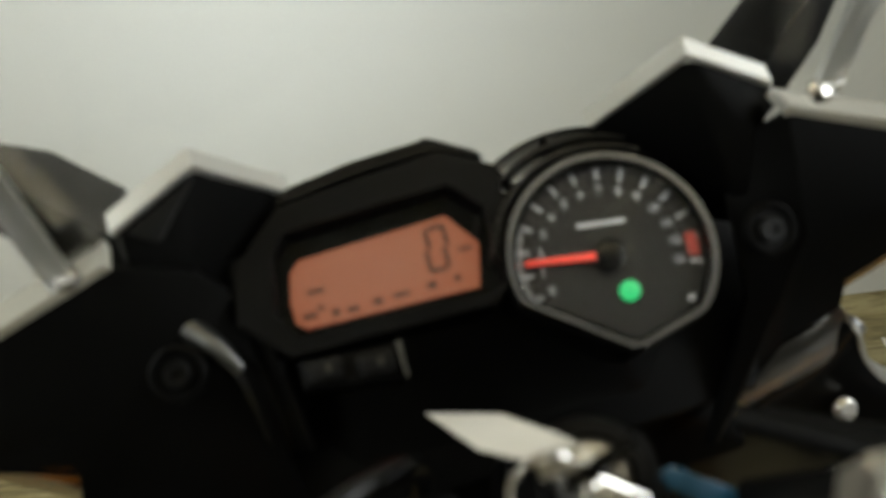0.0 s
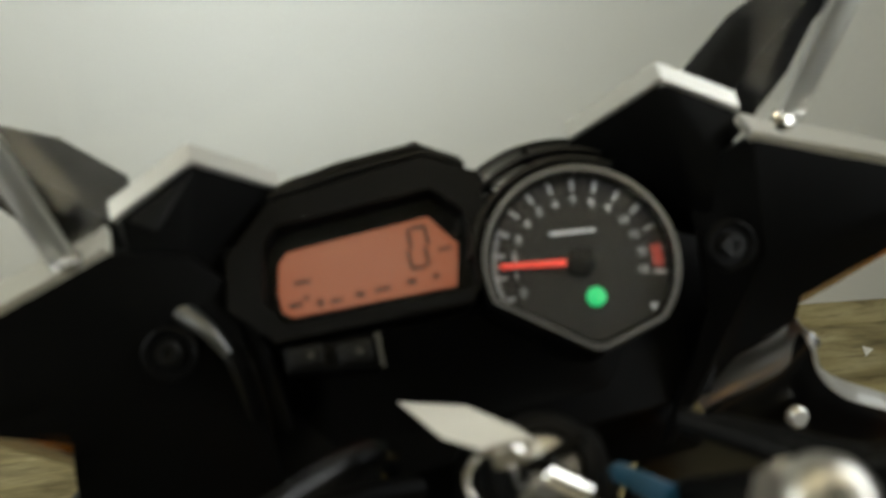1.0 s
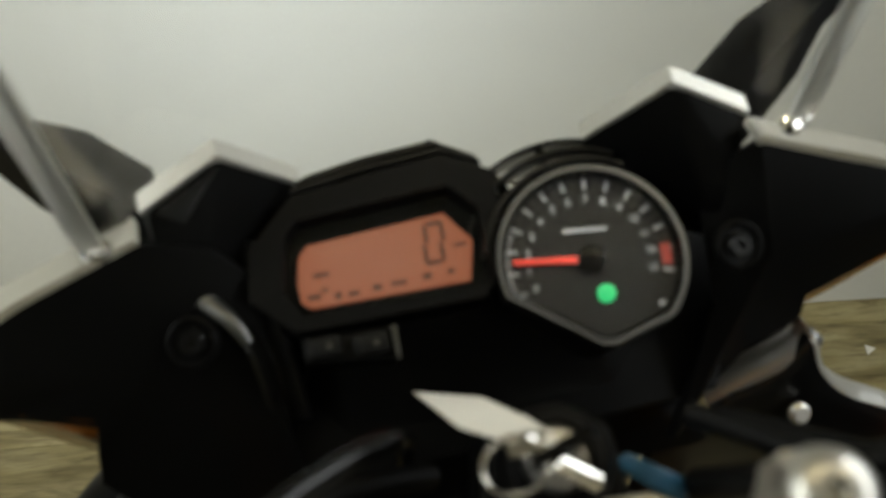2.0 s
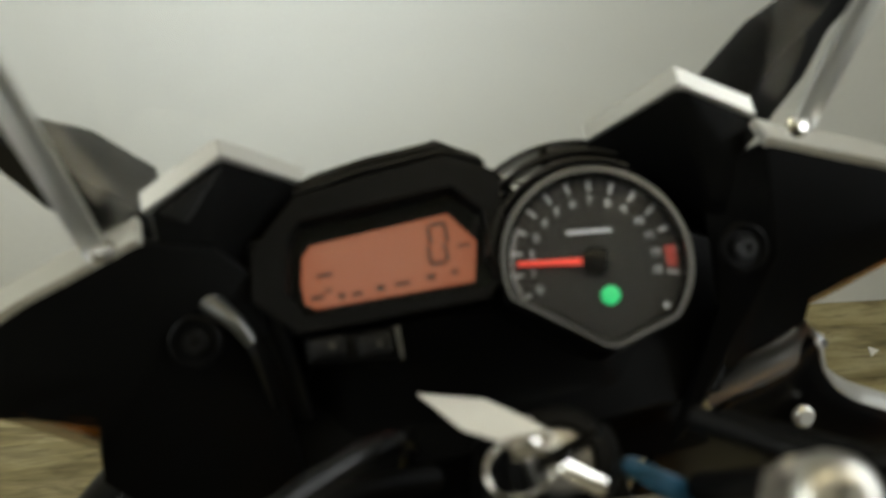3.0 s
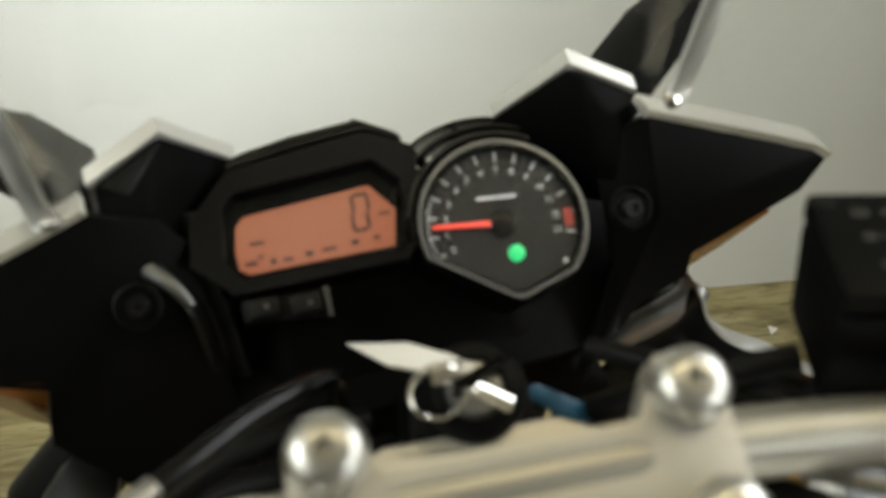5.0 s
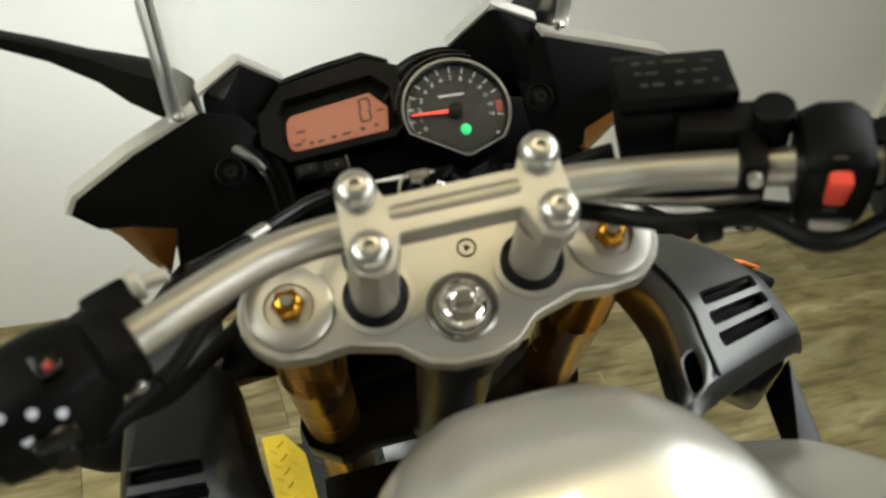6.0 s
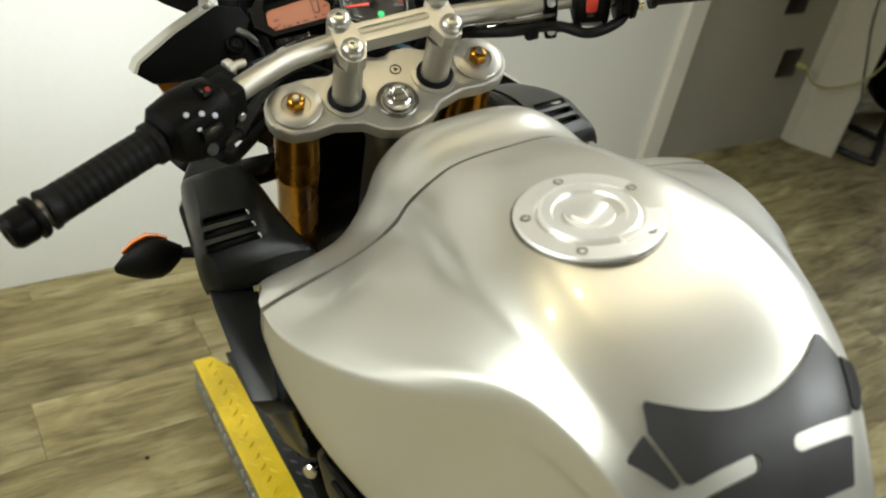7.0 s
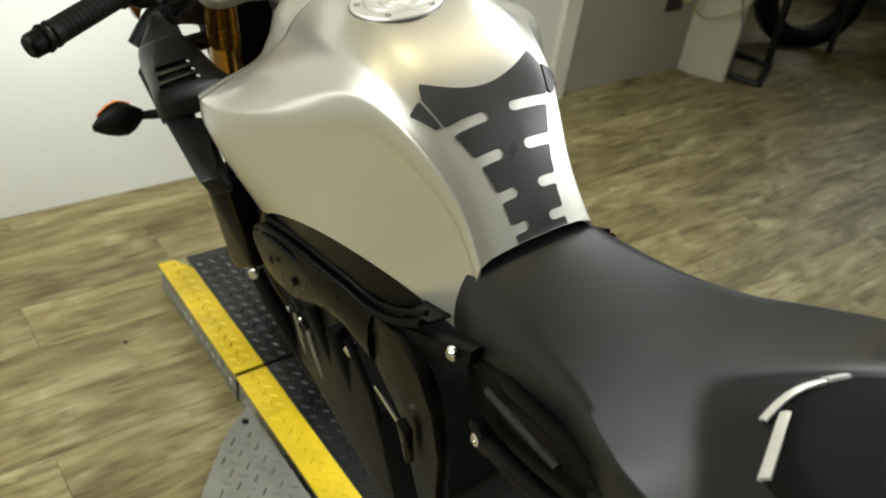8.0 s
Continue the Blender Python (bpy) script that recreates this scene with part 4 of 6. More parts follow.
for s in (-1, 1):
    # inner side panel with its sunk bolt
    near = .112 if s > 0 else .092
    if s > 0:
        rims = [(.131, .002, .0455), (.182, .002, .024), (.230, -.002, .0055), (.239, -.004, -.001), (.2275, -.005, -.019)]
        foot = [(.160, -.014, -.0385), (.158, -.016, -.052), (.132, -.018, -.062), (.110, -.024, -.080)]
    else:
        rims = [(.133, .012, .0445), (.184, .006, .0275), (.230, .001, .0065), (.238, -.002, -.004), (.223, -.004, -.0205)]
        foot = [(.200, -.008, -.0225), (.170, -.014, -.0300), (.174, -.016, -.046), (.178, -.018, -.062), (.150, -.032, -.086), (.120, -.050, -.120)]
    edge = fair(s, [(near, .016, .012), (near + .012, .012, .034)] + rims + foot + [(.085, -.045, -.085), (near, -.014, -.030)])
    sunk = -.0100 if s > 0 else -.0035
    panel = part("inner_panel", fan(edge, FAIR @ Vector((.140 * s, sunk, -.010)), 0.005, (0, -1, 0.4)), BLACK, bike, "black moulded inner fairing panel")
    bm_pose = FAIR @ pose(.1215 * s, sunk + .0005, -.001, 50, 0, 0)
    part("bolt_dish", lathe([(0.0115, 0.0), (0.0112, 0.0024), (0.0102, 0.0030), (0.0082, 0.0004), (0.0, 0.0004)], bm_pose, 28), BLACK, panel, "dished recess")
    part("panel_bolt", lathe([(0.0052, 0.0004), (0.0052, 0.003), (0.0044, 0.004), (0.0028, 0.004), (0.0024, 0.002), (0, 0.002)], bm_pose, 20), SATINBLACK, panel, "black socket bolt")
    # pale outer edge of the fairing, seen along the panel's rim
    rim = fair(s, [(x + (.003 if k else .0), y, z + .0025) for k, (x, y, z) in enumerate(rims[:4])])
    outer = fair(s, [(x + (.005 if k else .002), y + .017, z + .002) for k, (x, y, z) in enumerate(rims[:4])])
    part("fairing_edge", sheet([rim, outer], 0.004, (0, 0, 1)), SILVER, panel, "silver upper edge of the outer fairing")
    # raised pod beside the clocks with its silver lip
    crest = [(.1320, .0165, .0515), (.0975, .0215, .0700), (.0685, .0530, .0280)] if s > 0 else [(.1285, .0170, .0560), (.0945, .0290, .0685), (.0640, .0515, .0325)]
    (ox, oy, oz), (ax, ay, az), (ix, iy, iz) = crest
    pod = fair(s, [(ox - .002, oy + .0015, oz - .001), (ax, ay + .0015, az - .0015), (ix, iy + .0015, iz - .0015), (.129, .008, .018), (.119, .006, -.010), (.114, .026, -.010), (.074, .058, .0), (.074, .062, -.02), (.122, .050, .0), (.105, .045, .045)])
    part("cowl_pod", hull(pod, 0.003), BLACK, bike, "black cowl pod beside the clocks")
    lip = fair(s, [(x, y, z) for x, y, z in crest])
    lip2 = fair(s, [(x + .001, y + .0085, z + .0032) for x, y, z in crest])
    part("pod_lip", sheet([lip, lip2], 0.003, (0, -0.2, 1)), LIPGREY, bike, "dull silver lip of the cowl")
    if s < 0:
        part("pod_facet", hull(fair(s, [(.0945, .0262, .0650), (.1180, .0150, .0585), (.1225, .0130, .0570), (.1120, .0105, .0505), (.098, .036, .058), (.115, .03, .045)]), 0.001), SATINBLACK, bike, "glossy facet of the cowl pod")
    # amber lens under the fairing's corner
    lens = fair(s, [(.214, -.003, -.031), (.159, -.011, -.0375), (.160, -.006, -.056), (.176, .030, -.100), (.196, .012, -.064)] if s > 0 else [(.222, -.003, -.018), (.199, -.006, -.019), (.168, -.013, -.027), (.172, -.006, -.042), (.196, .045, -.118), (.206, .030, -.085), (.214, .008, -.040)])
    part("amber_lens", slab(lens, FAIR.to_3x3() @ Vector((0, 0.03, -0.004)), 0.002), AMBER, bike, "amber indicator lens in the fairing corner")
    # mirror stem
    part("mirror_stem", loft([[FAIR @ Vector((x * s, y + dy, z + dz)) for dy, dz in ((-w, -h), (0, -h * 1.3), (w, -h), (w, h), (0, h * 1.3), (-w, h))]
                              for x, y, z, w, h in ((.132, .052, .026, .020, .016), (.156, .060, .046, .018, .017), (.178, .070, .056, .015, .014), (.196, .080, .066, .010, .0095), (.225, .087, .083, .008, .006), (.252, .090, .0965, .007, .0048), (.290, .094, .112, .006, .0045), (.36, .10, .128, .006, .0045), (.43, .10, .138, .006, .005))]), RUBBER, bike, "black mirror stem")

# windscreen
low = [(.147, .006, .046), (.130, .070, -.010), (.080, .120, -.040), (.0, .140, -.050)]
mid1 = [(.140, -.034, .140), (.124, .020, .130), (.080, .066, .124), (.0, .084, .120)]
top1 = [(.132, -.085, .235), (.112, -.035, .250), (.072, .006, .260), (.0, .020, .264)]


def screen_row(r):
    return spline([FAIR @ Vector((-x, y, z)) for x, y, z in r] + [FAIR @ Vector((x, y, z)) for x, y, z in r[-2::-1]], 5)


rows3 = list(zip(screen_row(low), screen_row(mid1), screen_row(top1)))
grid = []
for k in range(7):
    a = k / 6
    grid.append([p0 * ((1 - a) * (1 - 2 * a)) + p1 * (4 * a * (1 - a)) + p2 * (a * (2 * a - 1)) for p0, p1, p2 in rows3])
screen = part("windscreen", sheet(grid, 0.003, (0, 1, 1)), SCREEN, bike, "clear curved windscreen")
screen.visible_shadow = False
for s in (0, -1):
    part("screen_edge", loft([[r[s] + Vector(d) for d in ((-.0055, -.002, 0), (-.003, .003, 0), (.003, .003, 0), (.0055, -.002, 0))] for r in grid]), SCREENEDGE, screen, "thick polished edge of the clear screen").visible_shadow = False
for s in (-1, 1):
    # right bolt's glint put into chrome, the left one dulled to show none
    part("screen_bolt", lathe([(0.005, 0), (0.005, 0.002), (0.003, 0.004), (0, 0.0045)], FAIR @ pose(.144 * s, .004, .050, 40, 20 * s, 0), 16), CHROME if s > 0 else DULLSTEEL, bike, "windscreen bolt")

# nose in front, under the sight lines
nose = []
for s in (-1, 1):
    nose += fair(s, [(.165, .050, -.030), (.130, .060, -.130), (.120, .150, -.110), (.110, .160, -.200), (.060, .200, -.110), (.120, .09, -.060), (.13, .04, -.01)])
part("nose_fairing", hull(nose, 0.008), SILVER, bike, "silver nose fairing")
lining = []
for s in (-1, 1):
    lining += fair(s, [(.105, .036, -.045), (.100, .020, -.150), (.092, .040, -.245), (.105, .046, -.100), (.086, .050, -.420), (.080, .085, -.420)])
part("inner_cowl", hull(lining, 0.006), BLACK, bike, "black lining inside the nose behind the forks")
under = []
for s in (-1, 1):
    under += fair(s, [(.115, -.030, -.115), (.060, .020, .0), (.060, -.020, -.06), (.10, .05, -.1), (.055, .06, -.01)])
part("clock_stay", hull(under, 0.004), BLACK, bike, "black cowl under the clocks")

for s in (-1,):
    part("fairing_neck", tube([(.088 * s, .112, -.098), (.125 * s, .140, -.086), (.170 * s, .160, -.092), (.225 * s, .150, -.135)], (.030, .024), 20), BLACK, bike, "black neck under the fairing")
    part("neck_web", hull([Vector((x * s, y, z)) for x, y, z in ((.105, .09, -.105), (.20, .13, -.125), (.185, .045, -.098), (.155, .045, -.100), (.125, .060, -.125), (.20, .05, -.12))], 0.004), BLACK, bike, "black web between neck and shroud")

# folded neck that runs from the panel's corner down to the shroud, with the silver edge of the outer skin
neck_net = [fair(1, r) for r in ([(.150, .035, -.081), (.166, .035, -.084), (.180, .035, -.090)], [(.140, .020, -.094), (.158, .020, -.090), (.176, .020, -.086)],
                                 [(.132, .006, -.101), (.151, .006, -.093), (.171, .006, -.080)], [(.131, -.012, -.104), (.153, -.012, -.094), (.170, -.012, -.072)],
                                 [(.091, -.016, -.131), (.150, -.016, -.118), (.178, -.014, -.094)], [(.085, -.016, -.145), (.160, -.016, -.140), (.198, -.014, -.119)],
                                 [(.081, -.014, -.165), (.185, -.014, -.185), (.236, -.014, -.146)], [(.080, -.012, -.200), (.200, -.012, -.230), (.285, -.012, -.190)])]
neck_cols = [spline([r[k] for r in neck_net], 6) for k in range(3)]
part("folded_neck", sheet([spline([c[i] for c in neck_cols], 4) for i in range(len(neck_cols[0]))], 0.004, (0, -1, 0.3)), SATINBLACK, bike, "satin black folded neck of the fairing")
edge_line = neck_cols[2]
part("neck_edge", sheet([[p + FAIR.to_3x3() @ Vector(d) for p in edge_line] for d in ((.0, -.003, .0), (.0025, -.001, .0), (.0025, .012, .0))], 0.001, (1, -1, 0)), LIPGREY, bike, "thin silver edge of the outer fairing skin")
for p, m in (((.167, -.021, -.118), LIPGREY), ((.168, -.021, -.172), CHROME)):
    part("neck_bolt", lathe([(0.006, 0), (0.006, 0.003), (0.004, 0.005), (0, 0.005)], FAIR @ pose(*p, 60, 0, 0), 16), m, bike, "small bright bolt on the neck")
# two rolls laid along the glints, their brightness put into grey paint
part("neck_fold", tube(fair(1, [(.122, -.001, -.1105), (.133, -.002, -.1040), (.150, -.003, -.0955), (.168, -.004, -.0850), (.176, .000, -.0800)]), 0.0095, 16), FOLDSHINE, bike, "rolled fold, its grey standing in for the neck's highlight")
part("hollow_glint", tube(fair(1, [(-.1215, .021, .024), (-.1195, .017, .0140), (-.1130, .009, .0085), (-.1045, .000, .0045), (-.0980, -.008, -.0030)]), (0.0080, 0.0025), 14), SHROUD, bike, "rolled edge added for the highlight beside the display")
# hollow between the left panel and the display
vale = [fair(1, r) for r in ([(-.1150, 0.0210, 0.0203), (-.1118, 0.0090, 0.0103), (-.1020, -0.0010, 0.0001), (-.0962, -0.0130, -0.0103), (-.0950, -0.0200, -0.0460)], [(-.1021, 0.0300, 0.0218), (-.1017, 0.0180, 0.0067), (-.0949, 0.0070, -0.0059), (-.0904, -0.0060, -0.0177), (-.0890, -0.0160, -0.0480)],
                             [(-.0867, 0.0250, 0.0256), (-.0873, 0.0120, 0.0119), (-.0851, 0.0000, -0.0016), (-.0825, -0.0100, -0.0139), (-.0810, -0.0200, -0.0450)])]
vale_cols = [spline([r[k] for r in vale], 6) for k in range(5)]
part("pod_hollow", sheet([spline([c[i] for c in vale_cols], 5) for i in range(len(vale_cols[0]))], 0.003, (0, -1, 0.3)), SATINBLACK, bike, "satin black hollow beside the display")

# ---- clocks ----
DASH = FAIR @ pose(0.061, 0.000, 0.005, 37, 0, 0)
DIAL = DASH @ Matrix.Translation((-0.006, -0.0045, 0))
R = 0.039


def turned(x, y, a=-12.0):
    c, s = math.cos(radians(a)), math.sin(radians(a))
    return (x * c - y * s, x * s + y * c)


def dial_outline(k):
    pts = arc(0, 0, R * k, -36, 206, 36) + [(0.07 * R * k, -0.90 * R * k), (0.20 * R * k, -0.90 * R * k)]
    return [turned(x, y) for x, y in pts]


part("clock_backing", prism([(-0.215, -0.05), (-0.205, 0.020), (-0.165, 0.040), (-0.03, 0.046), (0.055, 0.032), (0.078, -0.02), (0.050, -0.070), (-0.15, -0.078)], -0.052, -0.042, 0.002, DASH), BLACK, bike, "black backing behind the clocks")
tacho = part("rev_counter", prism(dial_outline(1.13), -0.032, -0.002, 0.002, DIAL), BLACK, bike, "round rev counter with a black rim")
part("dial_rim", ring_prism(dial_outline(1.11), dial_outline(1.0), -0.003, 0.0045, DIAL), GLOSSBLACK, tacho, "gloss black dial rim")
# highlight of the black rim put in as a grey ring
part("rim_glint", ring_prism(dial_outline(1.095), dial_outline(1.035), 0.0040, 0.0052, DIAL), RIMSHINE, tacho, "thin grey ring standing in for the dial rim's highlight")
part("dial_face", prism(dial_outline(1.005), -0.0025, -0.0012, 0, DIAL), DIALFACE, tacho, "dark grey dial face")


def lettering(text, size, m, material, parent, label):
    """Flat raised writing in the built-in font, centred on m."""
    cu = bpy.data.curves.new("numeral", "FONT")
    cu.body, cu.size, cu.extrude, cu.align_x, cu.align_y, cu.resolution_u = text, size, 0.0002, "CENTER", "CENTER", 2
    tmp = bpy.data.objects.new("numeral", cu)
    scene.collection.objects.link(tmp)
    me = bpy.data.meshes.new_from_object(tmp.evaluated_get(bpy.context.evaluated_depsgraph_get()))
    bpy.data.objects.remove(tmp)
    bpy.data.curves.remove(cu)
    bm = bmesh.new()
    bm.from_mesh(me)
    bpy.data.meshes.remove(me)
    return part("numeral", put(bm, m), material, parent, label, 0)


for k in range(14):
    a = radians(196.5 - 16.5 * k)
    tm = DIAL @ pose(0.905 * R * math.cos(a), 0.905 * R * math.sin(a), -0.0010, 0, 0, math.degrees(a))
    part("tick", box((0, 0, 0), (0.0050, 0.0010, 0.0005), 0, tm), MARKING, tacho, "pale tick")
    lettering(str(k), 0.0052 if k < 10 else 0.0046, DIAL @ pose(0.72 * R * math.cos(a), 0.72 * R * math.sin(a), -0.0010, 0, 0, -6), MARKING, tacho, "small pale numeral")
    if k < 13:
        a2 = radians(196.5 - 16.5 * (k + 0.5))
        part("tick", box((0, 0, 0), (0.0022, 0.0006, 0.0004), 0, DIAL @ pose(0.925 * R * math.cos(a2), 0.925 * R * math.sin(a2), -0.0010, 0, 0, math.degrees(a2))), LABELGREY, tacho)
part("scale_band", ring_prism([(0.97 * R * math.cos(radians(a)), 0.97 * R * math.sin(radians(a))) for a in range(150, 206, 5)] + [(0.93 * R * math.cos(radians(a)), 0.93 * R * math.sin(radians(a))) for a in range(205, 149, -5)],
                              [(0.96 * R * math.cos(radians(a)), 0.96 * R * math.sin(radians(a))) for a in range(150, 206, 5)] + [(0.94 * R * math.cos(radians(a)), 0.94 * R * math.sin(radians(a))) for a in range(205, 149, -5)], -0.0012, -0.0008, DIAL), MARKING, tacho, "white arc at the start of the scale")
part("red_sector", prism([(0.83 * R * math.cos(radians(a)), 0.83 * R * math.sin(radians(a))) for a in range(-14, 3, 4)] + [(0.95 * R * math.cos(radians(a)), 0.95 * R * math.sin(radians(a))) for a in range(2, -15, -4)], -0.0013, -0.0007, 0, DIAL), REDZONE, tacho, "red sector of the scale")
part("print_bar", box((-0.02 * R, 0.36 * R, -0.0010), (0.52 * R, 0.0016, 0.0005), 0, DIAL @ pose(0, 0, 0, 0, 0, -6)), MARKING, tacho, "small pale print")
part("print_bar", box((0.10 * R, 0.02 * R, -0.0010), (0.30 * R, 0.002, 0.0005), 0, DIAL), LABELGREY, tacho, "small faint print")
na = 172.0
nd = DIAL @ pose(0, 0, 0.0008, 0, 0, na)
part("needle", prism([(0.16 * R, 0.0015), (0.90 * R, 0.0009), (0.90 * R, -0.0009), (0.16 * R, -0.0015)], 0, 0.0012, 0.0003, nd), NEEDLE, tacho, "red needle")
part("needle_hub", lathe([(0.0062, -0.001), (0.0062, 0.0022), (0.005, 0.003), (0, 0.003)], DIAL, 28), GLOSSBLACK, tacho, "black needle hub")
part("telltale", lathe([(0.0042, -0.0012), (0.0042, 0.0006), (0.003, 0.0014), (0, 0.0016)], DIAL @ pose(0.08 * R, -0.41 * R, 0, 0, 0, 0), 24), GREENLAMP, tacho, "lit green neutral lamp")
part("light_sensor", lathe([(0.0013, -0.0012), (0.0013, 0.0002), (0, 0.0004)], DIAL @ pose(0.68 * R, -0.64 * R, 0, 0, 0, 0), 12), MARKING, tacho, "tiny white stud")
part("dial_lens", prism(dial_outline(1.0), 0.0042, 0.0050, 0, DIAL), LENSGLASS, tacho, "clear dial lens").visible_shadow = False

pod_out = [(-0.156, 0.006), (-0.153, 0.028), (-0.131, 0.0490), (-0.062, 0.0560), (-0.040, 0.044), (-0.044, 0.0), (-0.056, -0.012), (-0.139, -0.0115)]
lcd_win = [(-0.1410, 0.006), (-0.137, 0.031), (-0.131, 0.0375), (-0.062, 0.041), (-0.0505, 0.028), (-0.0505, -0.004), (-0.058, -0.0065), (-0.134, -0.005)]
speedo = part("speed_display", prism(pod_out, -0.034, -0.012, 0.003, DASH), BLACK, bike, "angular black display pod with an orange screen")
part("pod_frame", ring_prism(pod_out, lcd_win, -0.013, 0.002, DASH), BLACK, speedo, "bevelled black display surround")
lcd = [(-0.1355, 0.0115), (-0.1330, 0.0240), (-0.1285, 0.0285), (-0.0650, 0.0320), (-0.0545, 0.0170), (-0.0590, -0.0012), (-0.1310, -0.0002), (-0.1350, 0.0030)]
part("lcd", prism(lcd, -0.0120, -0.0105, 0, DASH), LCD, speedo, "orange backlit liquid crystal screen")
for x, y, w, h in ((-0.0705, 0.0279, 0.0070, 0.0018), (-0.0735, 0.0099, 0.0070, 0.0018), (-0.0751, 0.0234, 0.0018, 0.0085), (-0.0674, 0.0234, 0.0018, 0.0085), (-0.0767, 0.0144, 0.0018, 0.0085), (-0.0690, 0.0144, 0.0018, 0.0085)):
    part("segment", box((x, y, -0.0102), (w, h, 0.0005), 0, DASH), LCDINK, speedo, "segment of the figure 0")
for x, y, w, h in ((-0.128, 0.0030, 0.006, 0.0022), (-0.1175, 0.0018, 0.003, 0.0030), (-0.1105, 0.0014, 0.005, 0.0020), (-0.1000, 0.0020, 0.004, 0.0026), (-0.0900, 0.0022, 0.007, 0.0018), (-0.0770, 0.0028, 0.004, 0.0026), (-0.0660, 0.0030, 0.003, 0.0022), (-0.1230, 0.0052, 0.003, 0.0016)):
    part("print_bar", box((x - 0.001, y + 0.0016, -0.0102), (w, h, 0.0005), 0, DASH), LCDINK, speedo, "small dark display row")
part("print_bar", box((-0.1245, 0.0140, -0.0102), (0.007, 0.0018, 0.0005), 0, DASH), LCDINK, speedo)
part("print_bar", box((-0.0605, 0.0160, -0.0102), (0.006, 0.0014, 0.0005), 0, DASH), LCDINK, speedo)
part("print_strip", box((-0.088, 0.0480, -0.0012), (0.052, 0.0020, 0.0060), 0.0005, DASH @ pose(0, 0, 0, 0, 0, 2)), LABELGREY, speedo, "faint printed line above the screen")
part("lcd_lens", prism(lcd_win, -0.0065, -0.0058, 0, DASH), LENSGLASS, speedo, "clear display lens").visible_shadow = False
btn = part("button_plate", prism([(-0.1375, -0.0125), (-0.0955, -0.0155), (-0.0995, -0.0300), (-0.1375, -0.0245)], -0.020, -0.004, 0.0015, DASH), BLACK, bike, "small black plate with two push buttons")
for x, y in ((-0.1280, -0.0192), (-0.1080, -0.0218)):
    part("push_button", box((x, y, -0.003), (0.0150, 0.0092, 0.005), 0.002, DASH), RUBBER, btn, "black rubber push button")
    part("button_mark", lathe([(0.0013, 0), (0.0013, 0.0006), (0, 0.0007)], DASH @ pose(x + 0.002, y, -0.0004, 0, 0, 0), 10), LABELGREY, btn)
part("button_frame", box((-0.0975, -0.0228, -0.003), (0.0020, 0.0145, 0.004), 0.0005, DASH), LABELGREY, btn, "pale edge of the button plate")
# ribbed visor over the clocks
for k, (r0, r1, z0, z1) in enumerate(((1.18, 1.23, -0.020, 0.003), (1.40, 1.44, -0.030, -0.007), (1.62, 1.655, -0.040, -0.018))):
    a0, a1 = 58 + 5 * k, 168 - 10 * k
    out = [(r1 * R * math.cos(radians(a)), r1 * R * math.sin(radians(a))) for a in range(a0, a1, 6)]
    inn = [(r0 * R * math.cos(radians(a)), r0 * R * math.sin(radians(a))) for a in range(a0, a1, 6)]
    part("visor_rib", prism(out + inn[::-1], z0, z1, 0.0006, DIAL), SATINBLACK, tacho, "black visor rib over the dial")
for k, (dy, z0, z1) in enumerate(((0.001, -0.016, 0.003), (0.0075, -0.028, -0.006), (0.0130, -0.038, -0.018))):
    pl = [(-0.131 + 0.003 * k, 0.0490 + dy), (-0.098, 0.0535 + dy), (-0.062, 0.0560 + dy), (-0.045, 0.0475 + dy * 0.8)]
    part("visor_rib", prism(pl + [(x, y + 0.0018) for x, y in pl[::-1]], z0, z1, 0.0005, DASH), SATINBLACK, speedo, "black visor rib over the display")
for x in (-0.118, -0.090, -0.064):
    part("visor_web", box((x, 0.0505 + (x + 0.131) * 0.11 + 0.007, -0.022), (0.0025, 0.012, 0.010), 0.0005, DASH), BLACK, speedo)
for a in (95, 120, 145):
    part("visor_web", box((1.43 * R, 0, -0.024), (0.018, 0.0022, 0.010), 0.0005, DIAL @ pose(0, 0, 0, 0, 0, a)), BLACK, tacho)

# ---- ignition lock, hoses, cables ----
LOCK = CLAMP @ Matrix.Translation((0.004, 0.056, 0.0))
lock = part("ignition_lock", lathe([(0.020, -0.05), (0.020, 0.004), (0.018, 0.008), (0.013, 0.009), (0.012, 0.006), (0, 0.006)], LOCK, 28), BLACK, bike, "black ignition lock barrel")
part("lock_face", lathe([(0.012, 0.0062), (0.010, 0.0085), (0.004, 0.009), (0, 0.009)], LOCK, 24), STEEL, lock, "steel lock face")
part("lock_surround", hull([CLAMP @ Vector(p) for p in ((-.030, .034, -.03), (.034, .034, -.03), (-.024, .074, -.03), (.03, .074, -.03), (-.026, .036, -.004), (.03, .036, -.004), (-.02, .07, -.004), (.026, .07, -.004))], 0.005), BLACK, bike, "black lock housing")
part("blue_connector", hull([Vector(p) for p in ((.026, .050, .014), (.050, .040, -.002), (.034, .056, .012), (.058, .046, -.002), (.024, .046, .021), (.048, .036, .006), (.052, .044, .010), (.030, .050, .023))], 0.002), BLUE, bike, "blue plastic cable connector")
part("hose", tube([(-.205, -.108, .046), (-.178, -.060, .026), (-.150, -.010, .022), (-.115, .030, .022), (-.075, .055, .012), (-.04, .08, -.02)], 0.0055), RUBBER, bike, "black wiring hose")
part("hose", tube([(-.205, -.100, .040), (-.180, -.040, .012), (-.160, .015, -.010), (-.120, .065, -.03), (-.06, .09, -.06)], 0.0045), RUBBER, bike, "black wiring hose")
part("hose_clip", tube([(-.182, -.067, .0285), (-.178, -.060, .026)], 0.0065), RUBBER, bike, "bright hose clip")
